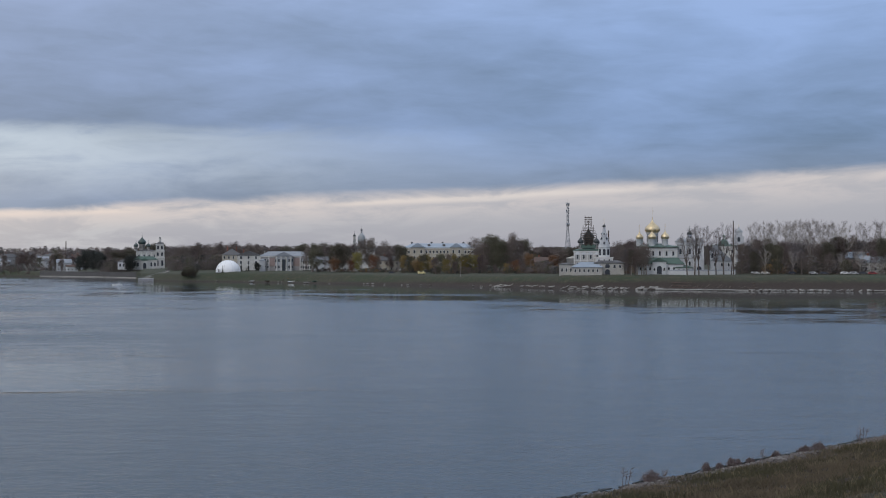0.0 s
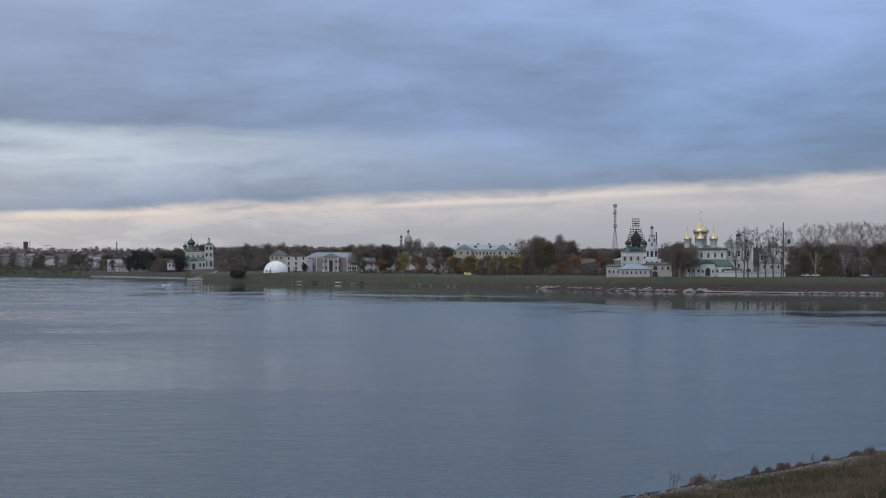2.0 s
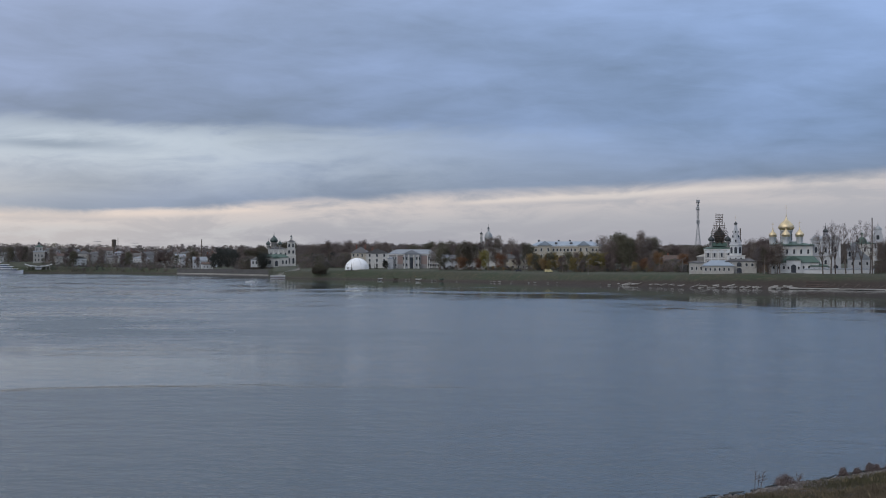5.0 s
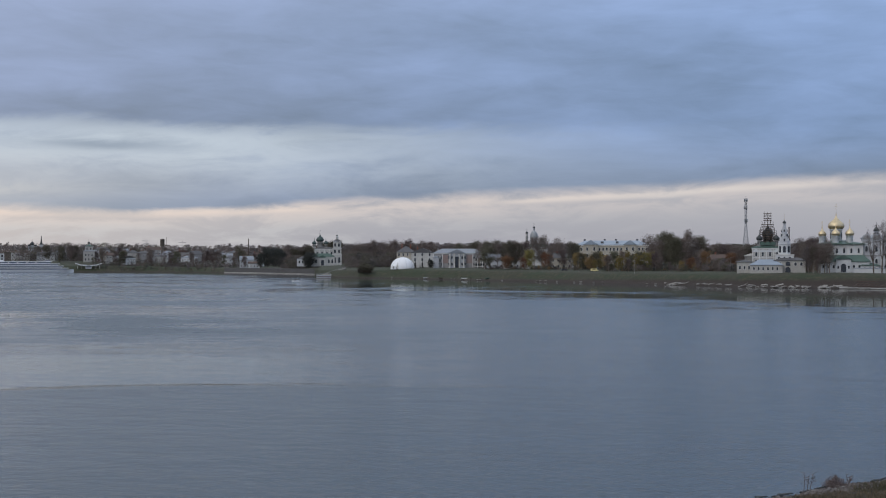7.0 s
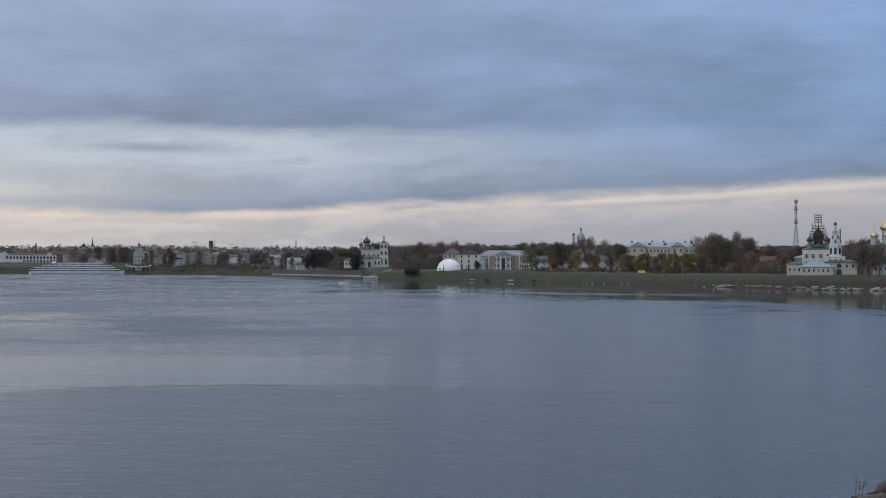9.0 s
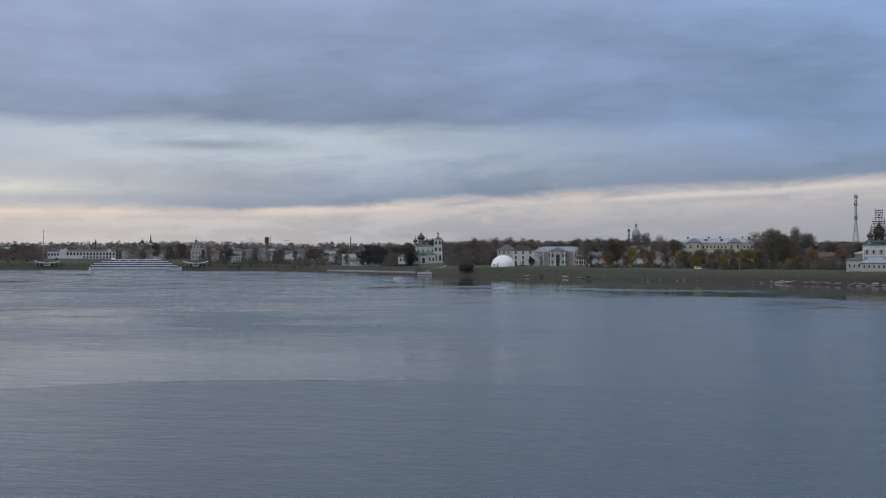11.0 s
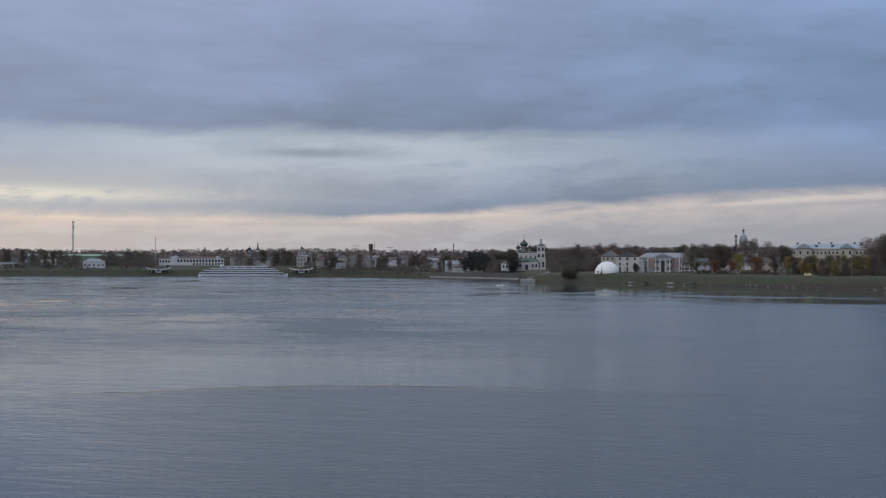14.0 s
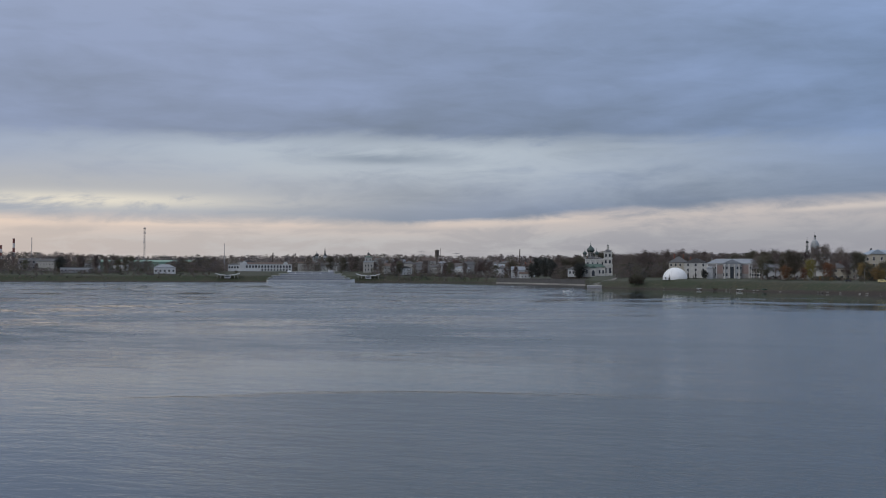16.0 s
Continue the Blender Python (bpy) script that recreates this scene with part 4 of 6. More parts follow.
    part("roof", hip(-19.6, -3.0, 5.66, 8.0, 10.0, 1.0), DARKROOF, root)
    for x in (-22.0, -19.6, -17.2):
        window(root, x, -8.03, 1.5, 0.9, 1.8)
    scaffolding(7.06, d + 4.5, 14.2)


def old_monastery():
    az, d = 12.0, 662
    root = thing("monastery_church", spot(az, d), -az, "weathered white monastery cathedral with stepped gables", "church")
    part("wall", box(-1.5, 0, -1, 15, 14, 18.5), GREYWHITE, root)
    for k, x in enumerate((-6.4, -1.5, 3.4)):
        part("gable_arch", arch(x, -7.0, 16.4, 4.7, 3.4, 0.7, 8), GREYWHITE, root)
    part("roof", hip(-1.5, 0, 17.8, 15, 14, 2.0), ZINC, root)
    cupola(root, -1.5, 0, 18.8, 1.3, 2.6, 1.5, 2.2, GREYWHITE, DARKDOME, 1.8)
    for x in (-6.4, -1.5, 3.4):
        window(root, x, -7.03, 10.6, 1.2, 3.0, round_top=True)
        window(root, x, -7.03, 4.4, 1.2, 2.4, round_top=True)
    for z in (8.2, 15.4):
        part("string_course", box(-1.5, -7.06, z, 15.2, 0.3, 0.5), GREYWALL, root)
    for x in (-8.7, -3.95, 0.95, 5.7):
        part("pilaster", box(x, -7.1, -0.5, 0.7, 0.4, 16.8), WHITE, root)
    for x in (-6.4, -1.5, 3.4):
        part("gable_panel", arch(x, -7.42, 17.0, 3.3, 2.2, 0.2, 8), GREYWALL, root)
    part("porch", arch(3.6, -8.2, -1, 5.2, 10.2, 3.0, 10), GREYWHITE, root)
    part("door", arch(3.6, -9.72, -0.5, 2.4, 4.6, 0.2), GLASSANDSHADE, root, "dark arched doorway")
    bell = thing("bell_tower", spot(13.08, 664), -13.08, "white bell tower with a pointed roof and three arches", "bell tower")
    part("wall", box(0, 0, -1, 6.2, 5, 13.0), GREYWHITE, bell)
    bm = gable(0, 0, 0, 5.2, 6.2, 4.2, 0.3)
    bmesh.ops.rotate(bm, verts=bm.verts, matrix=Matrix.Rotation(math.pi / 2, 3, "Z"))
    bmesh.ops.translate(bm, verts=bm.verts, vec=(0, 0, 12.26))
    part("roof", bm, ZINC, bell)
    for x in (-1.8, 0, 1.8):
        part("bell_arch", arch(x, -2.55, 8.4, 1.1, 2.8, 0.3, 6), GLASSANDSHADE, bell)
    ref = thing("refectory", spot(13.36, 655), -13.36, "white gabled refectory with weathered plaster", "church building")
    part("wall", box(0, 0, -1, 11.5, 14, 8.0), GREYWHITE, ref)
    bm = gable(0, 0, 0, 14, 11.5, 4.8, 0.3)
    bmesh.ops.rotate(bm, verts=bm.verts, matrix=Matrix.Rotation(math.pi / 2, 3, "Z"))
    bmesh.ops.translate(bm, verts=bm.verts, vec=(0, 0, 7.26))
    part("roof", bm, ZINC, ref)
    bm = bmesh.new()
    vs = [bm.verts.new(p) for p in ((-5.7, -7.05, 6.9), (5.7, -7.05, 6.9), (0, -7.05, 11.7))]
    bm.faces.new(vs)
    ex = bmesh.ops.extrude_face_region(bm, geom=bm.faces[:])
    bmesh.ops.translate(bm, verts=[v for v in ex["geom"] if isinstance(v, bmesh.types.BMVert)], vec=(0, 0.3, 0))
    part("gable_wall", bm, GREYWHITE, ref)
    for x in (-3.6, 0, 3.6):
        window(ref, x, -7.06, 4.0, 1.0, 1.8, round_top=True)
        window(ref, x, -7.06, 0.8, 1.0, 1.6, round_top=True)
    wall = thing("monastery_wall", spot(12.45, 636), -12.45, "low white monastery wall with a sheet coping", "wall", kind="structure")
    part("masonry", box(0, 0, -1, 34, 0.7, 3.2), WHITE, wall)
    part("coping", gable(0, 0, 2.3, 34, 0.9, 0.35, 0.15, 0.1), ZINC, wall)


def far_churches():
    a = thing("far_church", spot(13.46, 905), -13.46, "distant cream church with a green dome behind the trees", "church")
    part("wall", box(0, 0, -1, 17, 12, 17), CREAM, a)
    part("roof", hip(0, 0, 16.26, 17, 12, 1.6), GREENROOF, a)
    part("dome", lathe([(3.6, 17.0), (3.5, 18.4), (2.8, 19.8), (1.5, 20.9), (0, 21.4)], 0, 0, 16), GREENROOF, a)
    cupola(a, 0, 0, 21.2, 0.9, 1.8, 1.0, 2.2, CREAM, GREENROOF, 1.6, slits=False)
    for x in (-6, -2, 2, 6):
        window(a, x, -6.03, 10.5, 1.3, 3.0, round_top=True)
    b = thing("far_bell_tower", spot(14.15, 1010), -14.15, "distant pale blue-white tiered bell tower", "bell tower")
    part("lower_tier", box(0, 0, -1, 10, 10, 20), GREYWHITE, b)
    part("middle_tier", box(0, 0, 19, 8.0, 8.0, 5.5), GREYWHITE, b)
    part("upper_tier", box(0, 0, 24.5, 5.6, 5.6, 3.2), GREYWHITE, b)
    part("dome", lathe([(3.2, 27.7), (2.9, 29.0), (1.6, 30.4), (0.4, 31.4), (0.3, 33.0)], 0, 0, 12), DOMEGREY, b)
    cross(b, 0, 0, 33.0, 2.2, GILT)
    for x in (-2.6, 2.6):
        part("bell_arch", arch(x, -5.05, 13.0, 1.7, 4.5, 0.3, 6), GLASSANDSHADE, b)
    part("bell_arch", arch(0, -4.05, 20.0, 2.2, 3.8, 0.3, 6), GLASSANDSHADE, b)
    c = thing("domed_church", spot(-3.97, 1060), 3.97, "distant church with a large grey dome above the trees", "church")
    part("wall", box(0, 0, -1, 24, 18, 18), CREAM, c)
    part("roof", hip(0, 0, 17.26, 24, 18, 2.0), GREENROOF, c)
    part("drum", lathe([(3.3, 18), (3.3, 23.8), (3.7, 24.0), (3.7, 24.6)], 0, 0, 20), GREYWALL, c)
    part("dome", lathe([(3.65, 24.6), (3.62, 26.0), (3.3, 28.0), (2.6, 29.7), (1.5, 30.9), (0.8, 31.4)], 0, 0, 20), DOMEGREY, c)
    cupola(c, 0, 0, 31.6, 0.8, 2.3, 1.0, 2.2, GREYWHITE, DARKDOME, 2.2, slits=False)
    cupola(c, -6.4, -4, 19, 1.0, 9.6, 1.3, 2.2, CREAM, DARKDOME, 2.4)
    cupola(c, 6.6, 4, 19, 1.0, 4.0, 1.3, 2.2, CREAM, DARKDOME, 2.0)


def left_church():
    az, d = -14.17, 1292
    root = thing("church", spot(az, d), -az, "pale church with five dark green domes beside the landing", "church")
    k = 0.62
    part("wall", box(0, 0, -1, 33 * k, 18, 19.0), CREAM, root)
    part("cornice", box(0, 0, 17.3, 34.5 * k, 19, 0.9), TRIM, root)
    part("roof", hip(0, 0, 18.5, 33.4 * k, 18.3, 2.8), DARKROOF, root)
    for x in (-7.8, -2.6, 2.6, 7.8):
        window(root, x, -9.04, 11.6, 1.5, 3.2, trim=WHITE)
    for x in (-10.3, -5.2, 0.0, 5.2, 10.3):
        part("pilaster", box(x, -9.1, -0.5, 0.8, 0.4, 17.8), TRIM, root)
    cupola(root, -4.8, 0, 20.4, 3.0, 5.6, 4.3, 2.2, OLDSTONE, GREENDOME, 3.5)
    for x, y in ((-11.0, -5), (1.6, -5), (-11.0, 5), (1.6, 5)):
        cupola(root, x, y, 19.4, 1.5, 3.8, 2.6, 2.0, OLDSTONE, GREENDOME, 2.0)
    part("lower_gallery", box(-2.0, -13, -1, 26, 9.0, 10.4), CREAM, root)
    part("roof", hip(-2.0, -13, 9.66, 26, 9.0, 3.4), GREENROOF, root)
    for x in (-12.5, -8.8, 4.8, 8.5):
        window(root, x, -17.54, 2.6, 1.8, 4.0, round_top=True, trim=WHITE)
    part("porch", box(-2.0, -18.2, -1, 6.5, 3.0, 9.8), CREAM, root)
    bm = gable(0, 0, 0, 3.2, 6.6, 2.4, 0.4)
    bmesh.ops.rotate(bm, verts=bm.verts, matrix=Matrix.Rotation(math.pi / 2, 3, "Z"))
    bmesh.ops.translate(bm, verts=bm.verts, vec=(-2.0, -18.2, 9.06))
    part("roof", bm, GREENROOF, root)
    part("door", arch(-2.0, -19.75, 0, 3.2, 6.0, 0.3), GLASSANDSHADE, root, "dark arched doorway")
    part("apse", box(-23.5, -4, -1, 12, 10, 8.0), WHITE, root)
    part("roof", hip(-23.5, -4, 7.26, 12, 10, 2.6), DARKROOF, root)
    for x in (-27, -23.5, -20):
        window(root, x, -9.04, 2.2, 1.6, 3.0)
    tw = thing("bell_tower", spot(-13.56, 1282), 13.56, "pale tiered bell tower with a slender dark spire", "bell tower")
    z = 0
    for w, h in ((10.0, 11.8), (9.2, 7.0), (8.4, 6.8)):
        part("tier", box(0, 0, z - (1 if z == 0 else 0), w, w, h + (1 if z == 0 else 0)), CREAM, tw)
        part("cornice", box(0, 0, z + h - 0.6, w + 0.9, w + 0.9, 0.58), TRIM, tw)
        for x in (-w * 0.24, w * 0.24):
            part("bell_arch", arch(x, -w / 2 - 0.05, z + h * 0.22, 2.0, h * 0.52, 0.3, 6), GLASSANDSHADE, tw)
        z += h + 0.003
    part("roof", lathe([(5.2, z), (3.6, z + 0.9), (2.0, z + 2.2), (1.6, z + 2.6)], 0, 0, 8, turn=radians(22.5), smooth=False), DARKROOF, tw)
    part("lantern", lathe([(1.3, z + 2.4), (1.3, z + 4.8), (1.7, z + 5.0), (0.5, z + 6.2)], 0, 0, 8, smooth=False), CREAM, tw)
    part("dome", lathe(onion(1.1, z + 6.1, 2.1), 0, 0, 12), GREENDOME, tw)
    cross(tw, 0, 0, z + 8.2, 3.0, STEEL)


def white_dome():
    root = thing("air_dome", spot(-10.37, 962), 10.37, "white inflated membrane dome hall on the grass", "dome hall")
    prof = [(9.9, -0.5)] + [(9.9 * math.cos(radians(a)), 9.4 * math.sin(radians(a))) for a in range(0, 90, 6)] + [(0, 9.4)]
    part("membrane", lathe(prof, 0, 0, 36), PLASTICWHITE, root)
    for k in range(9):
        a = radians(k * 40 + 10)
        bm = bmesh.new()
        for i in range(0, 15):
            e0, e1 = radians(i * 6), radians(i * 6 + 6)
            tube((9.93 * math.cos(e0) * math.cos(a), 9.93 * math.cos(e0) * math.sin(a), 9.43 * math.sin(e0)),
                 (9.93 * math.cos(e1) * math.cos(a), 9.93 * math.cos(e1) * math.sin(a), 9.43 * math.sin(e1)), 0.07, 0.07, 4, bm)
        part("seam", bm, GREYWHITE, root)
    part("entrance", box(-7.4, -7.2, -0.5, 2.8, 2.2, 2.7), PLASTICWHITE, root)
    part("door", box(-7.4, -8.32, 0, 1.1, 0.1, 1.9), GREYWALL, root)


def mansion():
    az, d = -7.66, 962
    root = thing("mansion", spot(az, d), -az, "pale grey two-storey mansion with a central pediment", "mansion", )
    part("wall", box(0, 0, -1, 40, 13, 12.6), GREYWALL, root)
    part("cornice", box(0, 0, 11.2, 40.8, 13.8, 0.5), TRIM, root)
    part("roof", hip(0, 0, 11.96, 40, 13, 3.6), ZINC, root)
    part("portico", box(-1, -7.6, -1, 13.5, 2.4, 12.8), GREYWHITE, root)
    bm = gable(0, 0, 0, 4.0, 13.5, 3.0, 0.4)
    bmesh.ops.rotate(bm, verts=bm.verts, matrix=Matrix.Rotation(math.pi / 2, 3, "Z"))
    bmesh.ops.translate(bm, verts=bm.verts, vec=(-1, -7.2, 12.1))
    part("pediment", bm, ZINC, root)
    for x in (-6.6, -3.0, 1.0, 4.6):
        part("column", lathe([(0.6, -0.5), (0.5, 9.8), (0.75, 10.2), (0.75, 11.2)], x, -9.4, 10), TRIM, root)
    # dark sheet in place of the shaded recess behind the columns
    part("entrance", box(-1, -8.9, 0, 3.0, 0.25, 9.0), GLASSANDSHADE, root)
    for x in (-10.6, 9.2):
        part("panel", box(x, -6.6, 3.6, 5.0, 0.24, 6.6), PINK, root, "faded pink plaster panel")
    for f in (1.8, 7.0):
        for x in (-18.4, -16.0, -13.6, -7.4, -5.0, 3.2, 5.6, 13.0, 15.6, 18.2):
            window(root, x, -6.54 if abs(x + 1) > 7 else -8.83, f, 1.3, 2.3)
    for x in (-20.0, -12.9, 12.0, 20.0):
        part("pilaster", box(x, -6.6, 0, 0.7, 0.35, 11.2), TRIM, root)
    part("wing", box(-18.0, -8.4, -1, 4.5, 4.0, 9.0), GREYWHITE, root)
    part("roof", hip(-18.0, -8.4, 8.26, 4.5, 4.0, 1.2), ZINC, root)
    # solid dark block stands for the shade inside the open veranda
    part("wing", box(18.6, -5.4, -1, 9.4, 5.0, 8.6), GLASSANDSHADE, root, "two-storey veranda with its shade put in as a dark block")
    part("roof", hip(18.6, -6.4, 8.0, 10.6, 8.0, 1.3), ZINC, root)
    for x in (13.6, 15.6, 17.6, 19.6, 21.6, 23.6):
        part("post", box(x, -10.0, -1, 0.55, 0.55, 8.7), TRIM, root)
    for z in (0.9, 3.7, 4.9):
        part("balustrade", box(18.6, -10.0, z, 10.4, 0.3, 0.55), TRIM, root)
    for x in (-16.5, 15.0, -8.5, 6.5):
        part("chimney", box(x, 1.0, 13.6, 1.0, 1.0, 2.2), GREYWALL, root)


def long_school():
    az, d = -0.2, 955
    root = thing("school_building", spot(az, d), -az, "long pale yellow building with a light blue sheet roof", "building")
    part("wall", box(0, 0, -1, 57, 14, 18.5), YELLOW, root)
    part("cornice", box(0, 0, 16.9, 58, 15, 0.6), TRIM, root)
    part("roof", hip(0, 0, 17.76, 57, 14, 3.4), BLUEROOF, root)
    for x, w in ((-17, 11), (14, 9.5)):
        part("bay", box(x, -8.0, -1, w, 2.6, 19.0), YELLOW, root)
        bm = gable(0, 0, 0, 5.0, w, 3.2, 0.4)
        bmesh.ops.rotate(bm, verts=bm.verts, matrix=Matrix.Rotation(math.pi / 2, 3, "Z"))
        bmesh.ops.translate(bm, verts=bm.verts, vec=(x, -7.2, 18.26))
        part("pediment", bm, BLUEROOF, root)
        for q in (-0.25, 0.25):
            for z in (8.0, 13.0):
                window(root, x + q * w, -9.34, z, 1.3, 2.6)
    for i in range(20):
        x = -27 + i * 54 / 19
        if min(abs(x + 17), abs(x - 14)) > 6:
            for z in (8.0, 13.0):
                window(root, x, -7.04, z, 1.2, 2.2)
    for x in (-22, -6, 3, 20, 25):
        part("chimney", box(x, 1.5, 19.2, 1.6, 1.0, 3.2), DARKROOF, root)
    for x in (-8, 4):
        part("dormer", box(x, -4.2, 18.6, 2.2, 2.0, 1.8), DARKROOF, root)


# ---------------------------------------------------------------- masts, chimneys, poles
def lattice_mast(az, d, height, w0, w1, bays, taper_end=0.45, label="grey steel lattice communication mast", head=True):
    root = thing("lattice_mast", spot(az, d), -az + 12, label, "mast")
    def half(z):
        f = min(1.0, z / (height * taper_end))
        return (w0 + (w1 - w0) * f) / 2
    zs = [height * i / bays for i in range(bays + 1)]
    for sx, sy in ((-1, -1), (1, -1), (1, 1), (-1, 1)):
        for a, b in ((0.0, height * taper_end), (height * taper_end, height)):
            if b - a > 0.1:
                part("leg", tube((sx * half(a), sy * half(a), a), (sx * half(b), sy * half(b), b), 0.12, 0.12, 4), STEEL, root)
    for i, (a, b) in enumerate(zip(zs, zs[1:])):
        for (sx, sy), (tx, ty) in (((-1, -1), (1, -1)), ((1, -1), (1, 1)), ((1, 1), (-1, 1)), ((-1, 1), (-1, -1))):
            for p, q in (((sx * half(a), sy * half(a), a), (tx * half(b), ty * half(b), b)), ((tx * half(a), ty * half(a), a), (sx * half(b), sy * half(b), b)), ((sx * half(b), sy * half(b), b), (tx * half(b), ty * half(b), b))):
                part("brace", tube(p, q, 0.08, 0.08, 3), STEEL, root)
    if head:
        for z in (height - 1.5, height * 0.86, height * 0.66):
            part("platform", lathe([(w1 * 0.5, z - 0.2), (w1 * 1.0, z), (w1 * 1.0, z + 0.25)], 0, 0, 10), STEEL, root)
            for k in range(3):
                a = k * 2.1 + z
                part("antenna", box(math.cos(a) * w1 * 0.95, math.sin(a) * w1 * 0.95, z - 0.6, 0.5, 0.5, 2.4), GREYWHITE, root)
    part("tip", tube((0, 0, height), (0, 0, height + 2.5), 0.08, 0.05, 4), STEEL, root)


def stack(az, d, height, r, label, bands=False, material=None):
    root = thing("chimney_stack", spot(az, d), -az, label, "chimney")
    n = 7 if bands else 1
    for i in range(n):
        a, b = height * i / n, height * (i + 1) / n
        ra, rb = r * (1.3 - 0.3 * i / n), r * (1.3 - 0.3 * (i + 1) / n)
        part("shaft", lathe([(ra, a - (1 if i == 0 else 0)), (rb, b)], 0, 0, 12), (TRIM if i % 2 else REDPAINT) if bands and i > 2 else (material or BRICKRED), root)
    part("rim", lathe([(r * 1.15, height), (r * 1.15, height + 0.5), (r * 0.8, height + 0.5), (r * 0.8, height + 0.1)], 0, 0, 12), DARKROOF, root)


def street_pole(az, d, height, label="slim grey street lamp post on the embankment", r=0.13):
    root = thing("street_lamp", spot(az, d), -az + 30, label, "lamp post", "embankment lamp posts")
    part("pole", tube((0, 0, -0.4), (0, 0, height), r, r * 0.6, 6), CONCRETE, root)
    part("arm", tube((0, 0, height - 0.1), (1.4, 0, height + 0.35), 0.07, 0.06, 5), STEEL, root)
    part("lamp_head", box(1.7, 0, height + 0.27, 0.9, 0.3, 0.16), STEEL, root)


# ---------------------------------------------------------------- vehicles and vessels
def vehicle(az, d, turn, paint, label, tall=1.5, length=4.4, name="car"):
    """A parked car or van: body with cabin, windows, wheels, lamps."""
    root = thing(name, spot(az, d, 0.05), -az + turn, label, "van" if name == "van" else "car", "parked cars")
    w = 1.75
    prof = [(-length / 2, 0.35), (length / 2, 0.35), (length / 2, 0.8), (length * 0.3, 0.92), (length * 0.16, tall), (-length * 0.36, tall), (-length * 0.48, 0.95), (-length / 2, 0.85)]
    if name == "van":
        prof = [(-length / 2, 0.35), (length / 2, 0.35), (length / 2, 1.0), (length * 0.38, 1.15), (length * 0.28, tall), (-length * 0.49, tall), (-length / 2, tall - 0.2)]
    bm = bmesh.new()
    rings = [[bm.verts.new((x, s * w / 2 * (1 - 0.12 * max(0, z - 0.9)), z)) for x, z in prof] for s in (-1, 1)]
    n = len(prof)
    for i in range(n):
        j = (i + 1) % n
        bm.faces.new((rings[0][i], rings[0][j], rings[1][j], rings[1][i]))
    bm.faces.new(rings[0][::-1])
    bm.faces.new(rings[1])
    part("body", bm, paint, root)
    for s in (-1, 1):
        part("side_window", box(-length * 0.08, s * (w / 2 - 0.03), tall * 0.66, length * 0.42, 0.06, tall * 0.24), GLASSANDSHADE, root)
        for x in (-length * 0.31, length * 0.31):
            wheel = part("wheel", tube((x, s * (w / 2 - 0.12), 0.32), (x, s * (w / 2 + 0.02), 0.32), 0.33, 0.33, 12), TYRE, root)
        part("headlight", box(length / 2, s * 0.6, 0.6, 0.05, 0.3, 0.15), TRIM, root)
    return root


def river_ship():
    az, d = -28.0, 1586
    loc = spot(az, d)
    loc.z = 0
    root = thing("river_cruise_ship", loc, -az + 2, "long white four-deck river cruise ship moored at the bank", "ship")
    L = 114
    def deckhouse(x0, x1, z, h, w):
        return box((x0 + x1) / 2, 0, z, x1 - x0, w, h)
    bm = bmesh.new()
    stations = [(-58, 5.0, 0.6), (-56, 7.0, 0.0), (40, 7.5, 0.0), (50, 5.5, 0.3), (56, 2.4, 0.9), (59.5, 0.2, 1.6)]
    rings = [[bm.verts.new((x, y, z)) for y, z in ((-w * 0.8, -1), (-w, 2.6 + up), (w, 2.6 + up), (w * 0.8, -1))] for x, w, up in stations]
    for a, b in zip(rings, rings[1:]):
        for i in range(4):
            j = (i + 1) % 4
            bm.faces.new((a[i], a[j], b[j], b[i]))
    bm.faces.new(rings[0][::-1])
    bm.faces.new(rings[-1])
    part("hull", bm, SHIPWHITE, root, "white riveted hull")
    part("waterline_band", box(-6, 0, -0.8, 98, 15.1, 1.15), SHIPGLASS, root, "dark blue boot-top band")
    decks = [(-55, 51, 2.63, 13.2), (-50, 45, 5.35, 12.6), (-40, 40, 8.05, 12.0), (-29, 31, 10.75, 9.0)]
    for x0, x1, z, w in decks:
        part("deckhouse", deckhouse(x0, x1, z, 2.25, w), SHIPGLASS, root, "row of dark cabin windows")
        part("cabin_wall", deckhouse(x0 + 0.5, x1 - 0.5, z + 0.02, 0.55, w + 0.3), SHIPWHITE, root)
        part("deck", box((x0 + x1) / 2, 0, z + 2.25, x1 - x0 + 4, w + 2.2, 0.45), SHIPWHITE, root)
        part("rail", box((x0 + x1) / 2, -w / 2 - 1.0, z + 2.7, x1 - x0 + 3.5, 0.1, 0.35), SHIPWHITE, root)
    part("wheelhouse", box(27, 0, 13.45, 6, 7, 2.2), SHIPWHITE, root)
    part("wheelhouse_window", box(27.2, 0, 14.2, 6.1, 7.1, 0.9), SHIPGLASS, root)
    part("funnel", box(-28, 0, 13.4, 5, 3.5, 2.2, taper=0.8), SHIPWHITE, root)
    for k in range(4):
        part("lifeboat", lathe([(0.1, 11.3), (0.9, 11.6), (1.0, 12.3), (0.2, 12.5)], -20 + k * 11, -5.6, 8), SHIPWHITE, root)
    part("mast", tube((18, 0, 13.4), (18, 0, 19), 0.16, 0.08, 5), STEEL, root)


